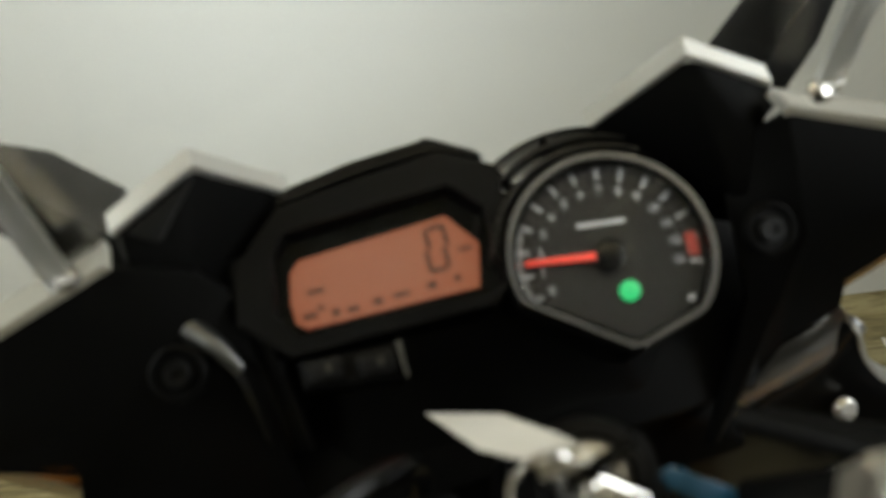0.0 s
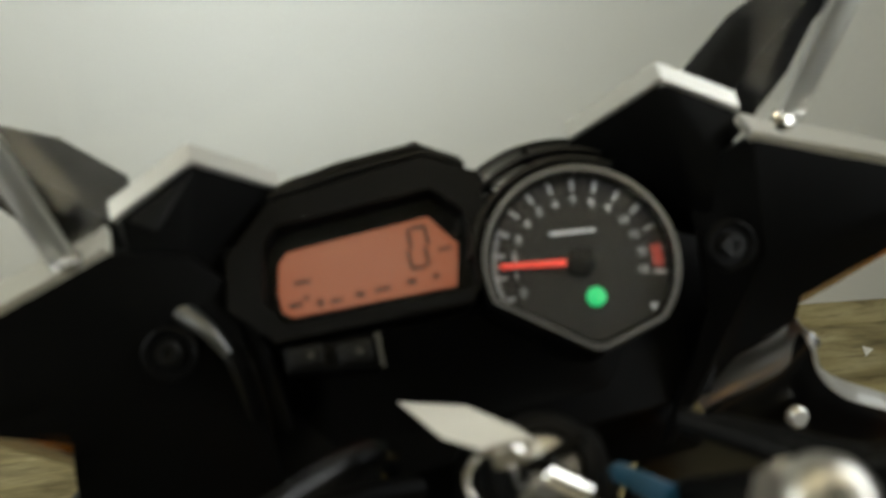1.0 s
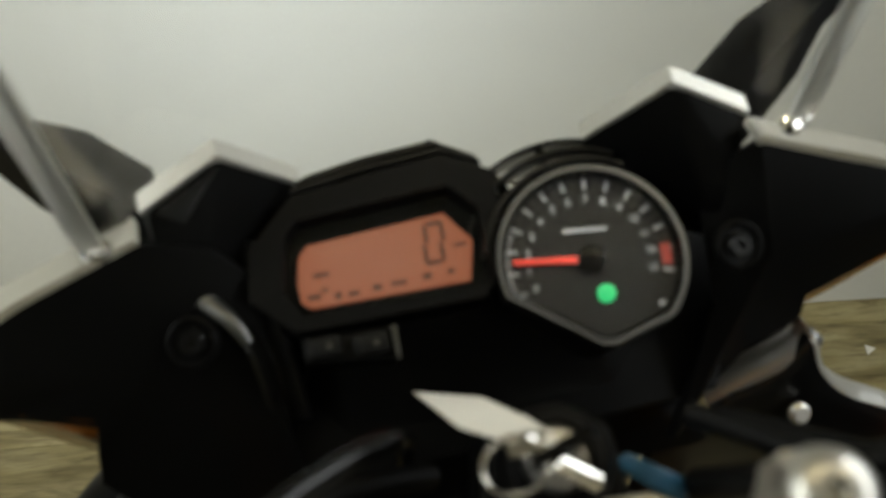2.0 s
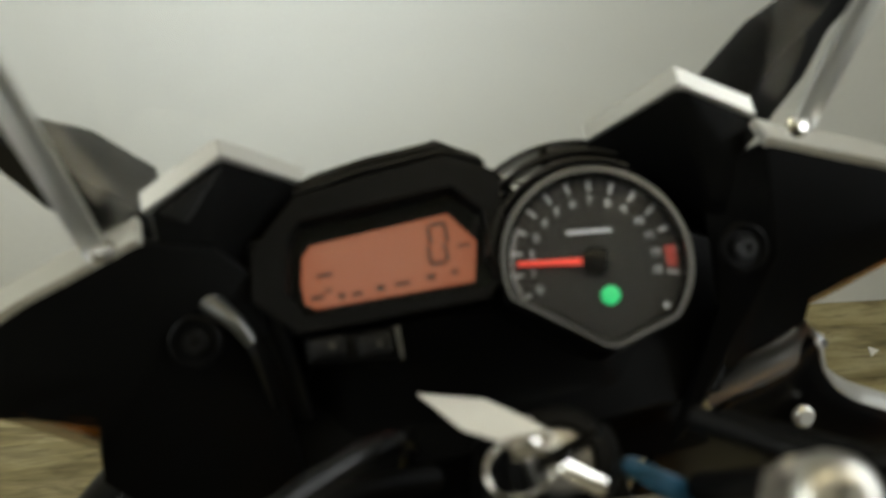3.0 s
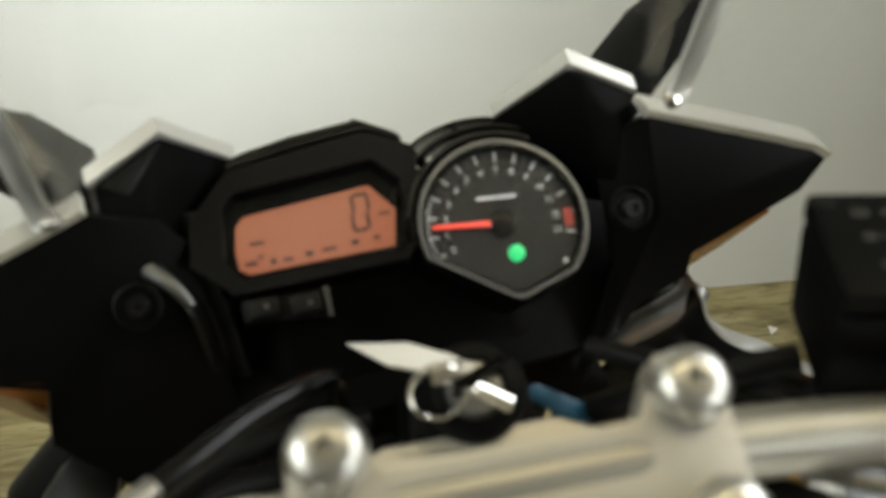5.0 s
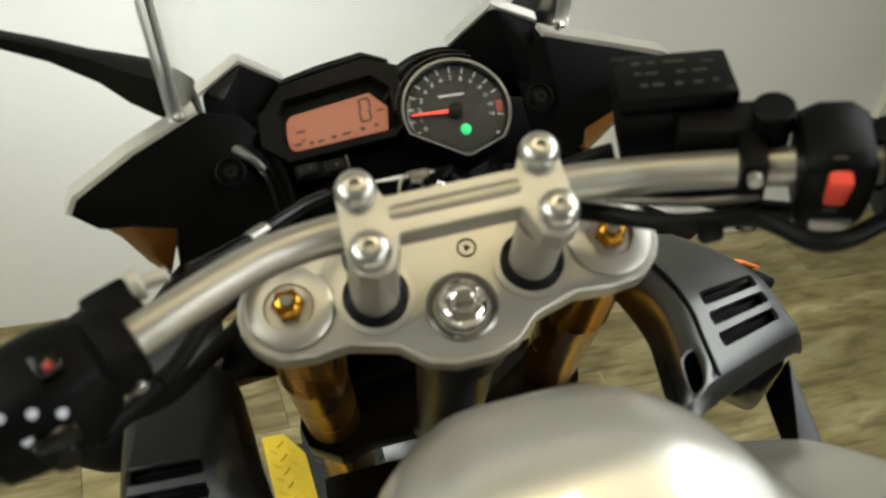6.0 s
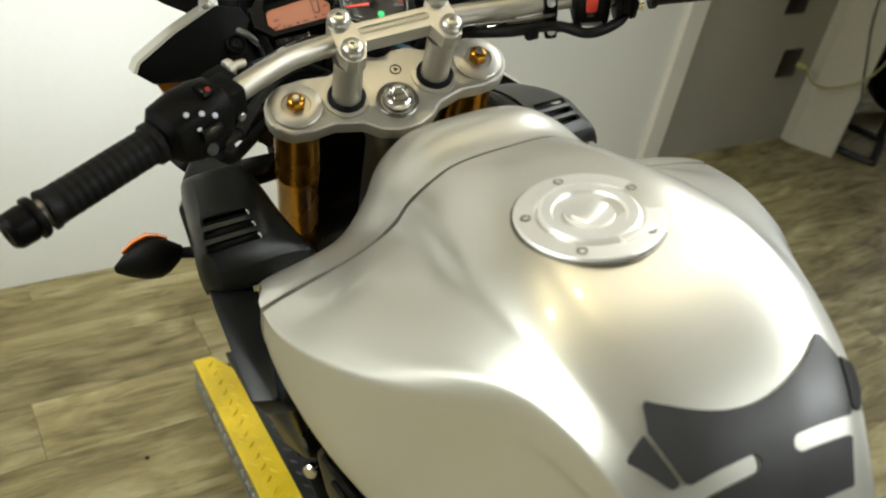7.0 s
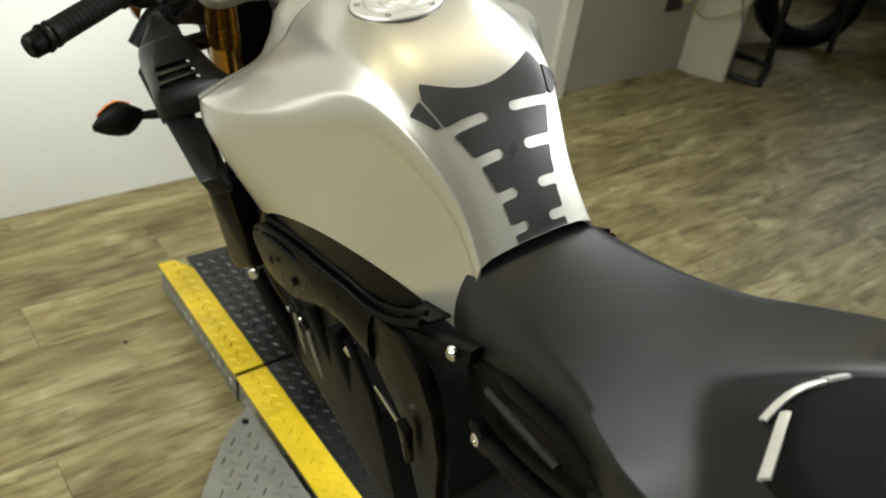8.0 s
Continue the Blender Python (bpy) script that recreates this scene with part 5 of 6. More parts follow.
part("hose", tube([(-0.203, -0.066, 0.012), (-0.190, -0.030, -0.020), (-0.172, 0.010, -0.040), (-0.131, 0.052, -0.040), (-0.101, 0.054, -0.020), (-0.062, 0.042, 0.000), (-0.030, 0.055, -0.010)], 0.0062), RUBBER, bike, "black wiring hose under the bar")
part("clutch_cable", tube([(-.150, -.036, .078), (-.12, -.012, .070), (-.08, .028, .058), (-.05, .060, .035), (-.05, .09, -.02)], 0.0045), GLOSSBLACK, bike, "black clutch cable")
part("cable_end", tube([(-.118, -.010, .0695), (-.108, .000, .067)], 0.0048), STEEL, bike, "bright cable end")
part("brake_hose", tube([(.165, -.055, .062), (.12, -.02, .045), (.10, .03, .02), (.09, .06, -.05)], 0.005), RUBBER, bike, "black brake hose")
part("hose_union", tube([(.128, -.026, .048), (.118, -.016, .0445)], 0.0062), CHROME, bike, "bright hose union")

# ---- side shrouds ----
def shroud(s):
    c = [Vector((.186, .010, -.086)), Vector((.252, .030, -.101)), Vector((.180, -.052, -.091)), Vector((.260, -.014, -.116))]

    def at(a, b):
        p = (c[0] * (1 - a) + c[1] * a) * (1 - b) + (c[2] * (1 - a) + c[3] * a) * b
        return p

    def fit_side(p):
        return Vector((p.x * s, p.y, p.z))
    A = [-0.66, -0.55, -0.46, -0.27, -0.17, -0.13, 0.05, 0.86, 1.02, 1.12]
    Bs = [-1.6, -0.6, 0.02, 0.23, 0.34, 0.55, 0.66, 0.87, 1.17, 1.30]
    drops = {0: 0.036, 1: 0.016, 2: 0.007, 3: 0.001, 8: 0.002, 9: 0.014}
    grid = []
    for b in Bs:
        row = []
        for i, a in enumerate(A):
            p = at(a, b)
            drop = drops.get(i, 0.0)
            if b > 1.25:
                drop += 0.020
            if b < -0.1:
                drop += 0.010 * b * b
                p = p + Vector((0.02 * b, 0, 0))
            row.append(fit_side(p - Vector((0, 0, drop))))
        grid.append(row)
    holes = [(2, 6), (4, 6), (6, 6), (6, 2), (7, 2)]
    top = part("shroud", sheet(grid, 0.005, (0, 0, 1), holes), SHROUD, bike, "charcoal side shroud with three louvres and an oval slit")
    soften(top, [grid[i][k] for i in range(2, 8) for k in (6, 7)])
    part("shroud_groove", tube([fit_side(at(-0.15, b) + Vector((0.02 * b, 0, -0.010 * b * b) if b < 0 else (0, 0, 0)) + Vector((0, 0, 0.0005))) for b in (-1.2, -0.8, -0.3, 0.2, 0.7, 1.15)], 0.0017, 8), RUBBER, top, "dark groove beside the louvres")
    # dark core under the louvres, with slanted blades
    for b0, b1 in ((0.0, 0.25), (0.32, 0.57), (0.64, 0.90)):
        q = [fit_side(at(-0.02, b0) - Vector((0, 0, .009))), fit_side(at(1.0, b0) - Vector((0, 0, .009))), fit_side(at(1.0, b1) - Vector((0, 0, .020))), fit_side(at(-0.02, b1) - Vector((0, 0, .020)))]
        part("louvre_blade", slab(q, (0, 0, -0.002), 0), RUBBER, top, "dark recessed louvre blade")
    # black slab added so the slit reads as a shaded hollow
    slit = [fit_side(at(a, b) - Vector((0, 0, .020))) for a, b in ((-0.58, 0.5), (-0.16, 0.5), (-0.16, 1.25), (-0.58, 1.25))]
    part("slit_backing", slab(slit, (0, 0, -0.003), 0), RUBBER, top, "black slab standing in for the dark behind the slit")
    # outer flank, and the arm that runs back beside the radiator
    flank = [fit_side(Vector(p)) for p in ((.260, .045, -.128), (.263, -.014, -.138), (.260, -.020, -.160), (.236, -.030, -.172), (.200, -.045, -.150), (.236, .150, -.150), (.205, .12, -.13), (.225, .10, -.26), (.20, .08, -.26), (.240, -.02, -.22))]
    # flank, arm and leg use the shaded copy of the charcoal
    part("shroud_flank", hull(flank, 0.008, 3), SHROUDSHADE, bike, "charcoal outer flank of the shroud")
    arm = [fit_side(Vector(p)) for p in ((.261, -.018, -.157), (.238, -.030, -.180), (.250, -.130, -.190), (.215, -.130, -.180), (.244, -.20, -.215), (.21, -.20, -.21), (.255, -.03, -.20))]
    part("shroud_arm", hull(arm, 0.004), SHROUDSHADE, bike, "charcoal arm below the shroud")
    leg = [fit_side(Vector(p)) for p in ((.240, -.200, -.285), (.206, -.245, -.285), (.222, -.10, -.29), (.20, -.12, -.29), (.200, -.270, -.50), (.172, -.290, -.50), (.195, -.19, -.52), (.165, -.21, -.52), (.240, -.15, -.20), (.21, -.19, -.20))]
    part("shroud_leg", hull(leg, 0.006), SHROUDSHADE, bike, "charcoal lower leg of the shroud")
    part("leg_bolt", lathe([(0.008, 0), (0.008, 0.004), (0.005, 0.006), (0, 0.006)], Matrix.Translation(fit_side(Vector((.192, -.272, -.44)))) @ pose(0, 0, 0, 0, 70 * s, 0), 16), CHROME, bike, "bright flange bolt")


def left_shroud():
    """Shroud on the stand side: three louvres, a tapering inner wing and a fold to the leg."""
    cols = [
        [(-.246, .075, -.135), (-.243, .070, -.095), (-.236, .055, -.080), (-.190, .045, -.070), (-.165, .040, -.072), (-.158, .045, -.11)],
        [(-.250, .000, -.125), (-.245, -.005, -.092), (-.236, -.031, -.082), (-.186, -.037, -.079), (-.156, -.042, -.081), (-.150, -.03, -.11)],
        [(-.256, -.050, -.135), (-.250, -.055, -.112), (-.242, -.068, -.102), (-.182, -.077, -.094), (-.145, -.092, -.084), (-.140, -.08, -.12)],
        [(-.256, -.060, -.150), (-.252, -.068, -.130), (-.243, -.083, -.120), (-.180, -.098, -.106), (-.135, -.136, -.074), (-.133, -.13, -.10)],
        [(-.253, -.064, -.168), (-.251, -.068, -.146), (-.242, -.085, -.146), (-.195, -.100, -.140), (-.158, -.122, -.120), (-.150, -.12, -.15)],
    ]
    rows = [[Vector(p) for p in r] for r in cols]

    def mixed(t):
        return [p * (1 - t) + q * t for p, q in zip(rows[1], rows[2])]
    grid = [rows[0]] + [mixed(t) for t in (0.0, 0.24, 0.38, 0.62, 0.76, 1.0)] + rows[3:]
    # stand side looks less lit by way of the darker charcoal
    top = part("shroud", sheet(grid, 0.005, (0, 0, 1), [(1, 2), (3, 2), (5, 2)]), SHROUDSHADE, bike, "charcoal side shroud with three louvres")
    soften(top, [grid[i][k] for i in range(1, 7) for k in (2, 3)])
    # black slab added below the louvres, for the shade inside them
    q0, q1 = mixed(-0.6), mixed(1.12)
    sink = Vector((0, .005, -.013))
    part("louvre_backing", slab([q0[2] + sink, q0[3] + sink, q1[3] + sink, q1[2] + sink], (0, 0, -.003), 0), RUBBER, top, "black slab keeping the louvre openings dark")
    for t in (0.04, 0.42, 0.80):
        a, b = mixed(t), mixed(t + 0.10)
        part("louvre_blade", slab([a[2] - Vector((0, 0, .005)), a[3] - Vector((0, 0, .005)), b[3] - Vector((0, 0, .012)), b[2] - Vector((0, 0, .012))], (0, .001, -.001), 0), RUBBER, top, "dark slanted louvre blade")
    part("shroud_flank", hull([Vector(p) for p in ((-.252, .06, -.125), (-.254, -.05, -.140), (-.248, -.062, -.165), (-.20, -.05, -.15), (-.235, .14, -.155), (-.205, .12, -.13), (-.225, .10, -.24), (-.20, .08, -.24), (-.225, -.05, -.22), (-.20, -.05, -.22))], 0.006), SHROUDSHADE, bike, "charcoal outer flank of the shroud")
    part("shroud_leg", hull([Vector(p) for p in ((-.252, -.064, -.146), (-.198, -.098, -.146), (-.249, -.219, -.172), (-.222, -.235, -.166), (-.235, -.06, -.185), (-.19, -.09, -.185), (-.235, -.215, -.205), (-.205, -.23, -.20))], 0.005), SHROUDSHADE, bike, "charcoal lower leg of the shroud")
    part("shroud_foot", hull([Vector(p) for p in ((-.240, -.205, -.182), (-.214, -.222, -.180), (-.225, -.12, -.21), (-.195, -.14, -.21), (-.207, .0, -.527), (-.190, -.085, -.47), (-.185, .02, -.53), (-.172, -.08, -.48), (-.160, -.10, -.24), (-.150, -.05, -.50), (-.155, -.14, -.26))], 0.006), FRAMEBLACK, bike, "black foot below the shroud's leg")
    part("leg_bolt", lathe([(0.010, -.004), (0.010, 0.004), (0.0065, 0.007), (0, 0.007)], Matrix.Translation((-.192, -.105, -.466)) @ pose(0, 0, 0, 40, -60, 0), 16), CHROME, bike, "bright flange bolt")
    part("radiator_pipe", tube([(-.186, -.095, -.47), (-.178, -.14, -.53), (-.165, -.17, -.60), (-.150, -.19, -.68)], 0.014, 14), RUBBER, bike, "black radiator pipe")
    part("shroud_neck", hull([Vector(p) for p in ((-.240, .07, -.10), (-.165, .04, -.085), (-.232, .150, -.150), (-.19, .16, -.14), (-.190, .135, -.070), (-.165, .125, -.075), (-.225, .06, -.12))], 0.006), SHROUDSHADE, bike, "charcoal neck between shroud and fairing")
    part("wing_stud", lathe([(.004, 0), (.004, .003), (0, .004)], Matrix.Translation((-.160, -.128, -.100)) @ pose(0, 0, 0, 40, -20, 0), 12), FRAMEBLACK, bike, "small black stud")


shroud(1)
left_shroud()


def turn_signal(s):
    root = Vector((-0.238, 0.115, -0.238)) if s < 0 else Vector((0.236, 0.12, -0.235))
    m = Matrix.Translation(root)
    rings = []
    for x, ry, rz in ((0.020, .006, .007), (0.030, .013, .016), (0.042, .020, .025), (0.056, .024, .030), (0.074, .020, .026), (0.092, .011, .016), (0.106, .003, .005)):
        rings.append([m @ Vector((x * s, 0.006 + ry * math.cos(a) * 0.9, rz * math.sin(a) + 0.006)) for a in [2 * math.pi * i / 20 for i in range(20)]])
    sig = part("turn_signal", loft(rings), RUBBER, bike, "black leaf-shaped turn signal body")
    front = []
    for x, ry, rz in ((0.034, .016, .019), (0.044, .022, .027), (0.058, .026, .0325), (0.075, .022, .0285), (0.092, .012, .018)):
        front.append([m @ Vector((x * s, 0.012 + ry * math.sin(a), rz * math.cos(a) + 0.007)) for a in [math.pi * (i / 14) for i in range(15)]])
    part("signal_lens", sheet(front, 0.002, (0, 1, 0)), ORANGE, sig, "orange signal lens")
    part("signal_stalk", tube([root + Vector((-0.012 * s, 0, -0.004)), root + Vector((0.012 * s, 0.004, 0)), root + Vector((0.034 * s, 0.006, 0.005))], (0.009, 0.0065), 12), RUBBER, sig, "rubber signal stalk")


turn_signal(-1)
turn_signal(1)

# ---- frame, engine, wheels: dark parts under the tank ----
RAIL = [(-.25, .197, -.262), (-.30, .197, -.225), (-.35, .190, -.211), (-.40, .182, -.202), (-.45, .172, -.201), (-.50, .160, -.203), (-.55, .148, -.206), (-.60, .138, -.186), (-.65, .128, -.152)]
FOOT = [(-.20, .192, -.330), (-.25, .198, -.345), (-.30, .198, -.334), (-.35, .193, -.322), (-.40, .186, -.294), (-.45, .178, -.267), (-.50, .169, -.264), (-.55, .160, -.285)]


def sided(s, p):
    return Vector((s * p[1] + .005, p[0], p[2]))


for s in (-1, 1):
    # broad spar: upper edge under the tank's cover, lower edge over the engine
    grid = []
    ups = [(-.215, .194, -.285)] + RAIL[:7]
    for p, q in zip(ups, FOOT):
        a, b = sided(s, p), sided(s, q)
        grid.append([a + Vector((-.012 * s, 0, .002)), a, a + (b - a) * .22 + Vector((.006 * s, 0, 0)), a + (b - a) * .6 + Vector((.007 * s, 0, 0)), a + (b - a) * .92 + Vector((.003 * s, 0, 0)), b, b + Vector((-.020 * s, 0, -.004))])
    spar = part("frame_spar", sheet(grid, 0.006, (s, 0, 0.2)), FRAMEBLACK, bike, "gloss black frame spar")
    for path, r in (((sided(s, (-.300, .203, -.232)), sided(s, (-.36, .195, -.219)), sided(s, (-.42, .184, -.226)), sided(s, (-.462, .176, -.240))), .0032),):
        part("spar_groove", tube(path, r, 8), RUBBER, spar, "dark groove along the spar")
    for p in ((-.325, .2045, -.262), (-.385, .195, -.262)):
        part("spar_plug", lathe([(.0065, 0), (.0065, .002), (.004, .0025), (.0035, .0005), (0, .0005)], Matrix.Translation(sided(s, p)) @ pose(0, 0, 0, 0, 85 * s, 0), 18), RUBBER, spar, "dark plug")
    # smooth cover between tank edge and rail
    cov = []
    for k, (v, out, w) in enumerate(RAIL):
        t = section(TANK, v)[-1]
        e = Vector((s * (t[0] - .012) + TANK_U, v, t[1] + .008))
        r = sided(s, (v, out - .004, w + .003))
        m = e.lerp(r, .5) + Vector((-.004 * s, 0, 0))
        cov.append([e, e.lerp(m, .5) + Vector((.001 * s, 0, 0)), m, r])
    part("side_cover", sheet(cov, 0.003, (s, 0, .2)), GLOSSBLACK, bike, "gloss black cover under the tank")
    part("cover_rail", tube([sided(s, (v, o + .001, w + .004)) for v, o, w in RAIL], 0.0052, 10, 3), BLACK, bike, "black rail along the cover's foot")
    part("cover_rail", tube([sided(s, (v, o - .006, w + .017)) for v, o, w in RAIL[1:]], 0.0035, 10, 3), BLACK, bike, "black rail along the cover's foot")
    # pivot plate behind the joint, bracket arm and second bracket
    plate_s = [sided(s, p) for p in ((-.553, .150, -.207), (-.555, .160, -.285), (-.600, .155, -.345), (-.628, .157, -.50), (-.600, .150, -.66), (-.680, .150, -.68), (-.665, .147, -.45), (-.690, .148, -.345), (-.690, .150, -.25), (-.665, .150, -.205), (-.610, .146, -.190))]
    part("pivot_plate", slab(plate_s, (-.022 * s, 0, 0), 0.006), FRAMEBLACK, bike, "gloss black pivot plate")
    arm = [sided(s, p) for p in ((-.560, .145, -.205), (-.640, .130, -.172), (-.738, .117, -.118), (-.730, .118, -.150), (-.690, .126, -.178), (-.640, .135, -.215))]
    bp = part("bracket", slab(arm, (-.016 * s, 0, 0), 0.004), BLACK, bike, "black bracket arm")
    part("bracket_bolt", lathe([(0.0085, 0), (0.0085, 0.004), (0.005, 0.007), (0.003, 0.007), (0.0025, 0.004), (0, 0.004)], Matrix.Translation(sided(s, (-.712, .124, -.140))) @ pose(0, 0, 0, 0, 75 * s, 0), 18), CHROME, bp, "bright socket bolt")
    lug = part("bracket", hull([sided(s, (-.765 + dy, .128 + dx, -.222 + dz)) for dx in (-.012, .003) for dy, dz in ((-.022, 0), (.022, .004), (0, .022), (0, -.024), (.014, .018), (-.014, -.018))], 0.004), BLACK, bike, "black rounded lug")
    part("bracket_bolt", lathe([(0.0075, 0), (0.0075, 0.004), (0.0045, 0.006), (0.003, 0.006), (0.0025, 0.004), (0, 0.004)], Matrix.Translation(sided(s, (-.765, .131, -.222))) @ pose(0, 0, 0, 0, 75 * s, 0), 18), CHROME, lug, "bright socket bolt")
    part("subframe_tube", tube([sided(s, p) for p in ((-.770, .122, -.225), (-.85, .132, -.180), (-.95, .138, -.125), (-1.10, .120, -.09))], 0.011, 12), BLACK, bike, "black subframe tube")
    part("side_panel", slab([sided(s, p) for p in ((-.690, .098, -.155), (-.800, .118, -.115), (-.930, .130, -.066), (-1.02, .125, -.075), (-1.0, .120, -.20), (-.880, .112, -.24), (-.760, .100, -.250), (-.690, .100, -.25))], (-.02 * s, 0, 0), 0.006), BLACK, bike, "black side panel under the seat")
    part("panel_rib", tube([sided(s, p) for p in ((-.775, .121, -.138), (-.850, .130, -.108), (-.915, .136, -.083))], 0.0045, 10), VINYL, bike, "raised hem under the seat")
# engine
part("engine_block", hull([Vector(p) for p in ((-.15, -.12, -.45), (.15, -.12, -.45), (-.15, -.50, -.46), (.15, -.50, -.46), (-.17, -.15, -.62), (.17, -.15, -.62), (-.17, -.58, -.62), (.17, -.58, -.62),
                                             (-.14, -.08, -.36), (.14, -.08, -.36), (-.13, -.25, -.30), (.13, -.25, -.30), (-.12, -.20, -.80), (.12, -.20, -.80), (-.12, -.56, -.80), (.12, -.56, -.80))], 0.012), ENGINE, bike, "dark cast engine block")
for k in range(6):
    part("cooling_fin", box((0, -.12 - .028 * k * .4, -.40 - .03 * k), (.325, .20, .008), 0.002), ENGINE, bike, "engine fin")
for y, z, r in ((-.24, -.63, .055), (-.43, -.66, .070)):
    for s in (1,):
        cv = part("engine_cover", lathe([(0, .03), (r * .55, .03), (r * .9, .022), (r, .008), (r, 0), (0, 0)], Matrix.Translation((.166 * s, y, z)) @ pose(0, 0, 0, 0, 90 * s, 0), 32), ENGINE, bike, "round engine cover")
        for k in range(6):
            a = 2 * math.pi * k / 6
            part("cover_bolt", lathe([(.005, 0), (.005, .005), (0, .006)], Matrix.Translation(((.166 + .020) * s, y + r * .93 * math.cos(a), z + r * .93 * math.sin(a))) @ pose(0, 0, 0, 0, 90 * s, 0), 10), CHROME, cv)
part("coolant_pipe", tube([(-.155, -.300, -.40), (-.150, -.325, -.46), (-.142, -.350, -.53), (-.135, -.38, -.62)], 0.011, 14), RUBBER, bike, "black coolant hose")
part("coolant_pipe", tube([(-.150, -.385, -.38), (-.146, -.405, -.46), (-.140, -.415, -.53), (-.135, -.43, -.62)], 0.013, 14), RUBBER, bike, "black coolant hose")
part("breather_hose", tube([(-.155, -.46, -.33), (-.150, -.50, -.40), (-.145, -.50, -.50), (-.14, -.52, -.60)], 0.006, 12), RUBBER, bike, "thin black breather hose")
part("hose_band", tube([(-.152, -.452, -.352), (-.150, -.466, -.358)], 0.010, 14), CHROME, bike, "bright hose band")
part("shift_rod", tube([(-.160, -.562, -.322), (-.160, -.632, -.326)], 0.0032, 10), CHROME, bike, "bright shift rod")
part("shift_arm", hull([Vector(p) for p in ((-.164, -.625, -.32), (-.150, -.625, -.32), (-.164, -.645, -.325), (-.150, -.645, -.325), (-.162, -.628, -.41), (-.150, -.632, -.41))], .002), FRAMEBLACK, bike, "black shift arm")
for p, r in (((-.155, -.124, -.600), .007), ((-.155, -.121, -.660), .006), ((-.157, -.190, -.680), .0075), ((-.155, -.255, -.665), .005), ((-.157, -.313, -.647), .007), ((-.157, -.381, -.618), .006), ((-.158, -.200, -.560), .006), ((-.158, -.270, -.540), .005), ((-.160, -.165, -.520), .0065), ((-.160, -.240, -.480), .005)):
    part("engine_bolt", lathe([(r, 0), (r, .004), (r * .6, .006), (0, .006)], Matrix.Translation(p) @ pose(0, 0, 0, 0, -75, 0), 14), CHROME, bike, "bright engine bolt")
for p, q in (((-.158, -.14, -.52), (-.150, -.13, -.66)), ((-.160, -.20, -.50), (-.152, -.22, -.64)), ((-.160, -.26, -.49), (-.150, -.31, -.63))):
    part("engine_pipe", tube([p, ((p[0] + q[0]) / 2 - .006, (p[1] + q[1]) / 2 - .01, (p[2] + q[2]) / 2), q], .0045, 10), STEEL, bike, "thin dull steel pipe")
part("radiator", box((0, .03, -.40), (.25, .05, .28), 0.006), ENGINE, bike, "dark radiator")


def wheel(y, z, r, w, rim_r):
    m = Matrix.Translation((0, y, z)) @ pose(0, 0, 0, 0, 90, 0)
    prof = []
    for k in range(13):
        a = math.pi * k / 12
        prof.append((rim_r + (r - rim_r) * math.sin(a) ** 0.7, -w / 2 * math.cos(a)))
    wh = part("wheel", lathe([(rim_r, -w * .36), (rim_r - .012, -w * .34), (rim_r - .014, 0), (rim_r - .012, w * .34), (rim_r, w * .36), (rim_r + .004, 0)], m, 48, True), FRAMEBLACK, bike, "black alloy wheel")
    part("tyre", lathe(prof, m, 48, True), RUBBER, wh, "black road tyre")
    part("hub", lathe([(0, -.05), (.035, -.05), (.04, 0), (.035, .05), (0, .05)], m, 24), FRAMEBLACK, wh)
    for k in range(5):
        a = 2 * math.pi * k / 5
        part("spoke", tube([m @ Vector((.03 * math.cos(a), .03 * math.sin(a), 0)), m @ Vector(((rim_r - .01) * math.cos(a + .12), (rim_r - .01) * math.sin(a + .12), 0))], (.016, .011), 10, 2), FRAMEBLACK, wh)


wheel(0.372, -0.809, 0.300, 0.120, 0.215)
wheel(-1.090, -0.799, 0.310, 0.190, 0.215)
part("front_mudguard", sheet([[(x, .372 + .318 * math.cos(radians(a)), -.809 + .318 * math.sin(radians(a)) - 3.5 * x * x) for x in (-.066, -.045, -.02, 0, .02, .045, .066)] for a in range(25, 150, 8)], 0.003, (0, 0, 1)), SHROUD, bike, "charcoal front mudguard")
for s in (-1, 1):
    part("swingarm", loft([[Vector((x * s + dx, y, z + dz)) for dx, dz in ((-.015, -.03), (.015, -.03), (.015, .03), (-.015, .03))] for x, y, z in ((.12, -.58, -.66), (.125, -.80, -.72), (.125, -1.10, -.80))]), FRAMEBLACK, bike, "black swingarm")
part("tail_unit", hull([Vector(p) for p in ((-.11, -1.0, -.16), (.14, -1.0, -.16), (-.06, -1.42, -.02), (.10, -1.42, -.02), (-.09, -1.1, -.08), (.12, -1.1, -.08), (0, -1.46, -.06))], 0.01), BLACK, bike, "black tail unit")
part("side_stand", tube([(-.10, -.50, -.80), (-.17, -.54, -.92), (-.245, -.58, -1.045)], (.014, .012), 14), FRAMEBLACK, bike, "black side stand")
part("stand_foot", box((-.252, -.585, -1.049), (.05, .075, .008), 0.003, None), FRAMEBLACK, bike, "black stand foot")
# bright trim at the pillion step
def trim_strip(line, half):
    """A flat bright strip laid along the seat."""
    rows = []
    for (u, v), (du, dv) in line:
        rows.append([(u + du * k * half, v + dv * k * half, on_seat(u + du * k * half, v + dv * k * half) + .0055 + .0012 * (1 - abs(k))) for k in (-1, 0, 1)])
    return sheet(rows, 0.0028, (0, 0, 1))


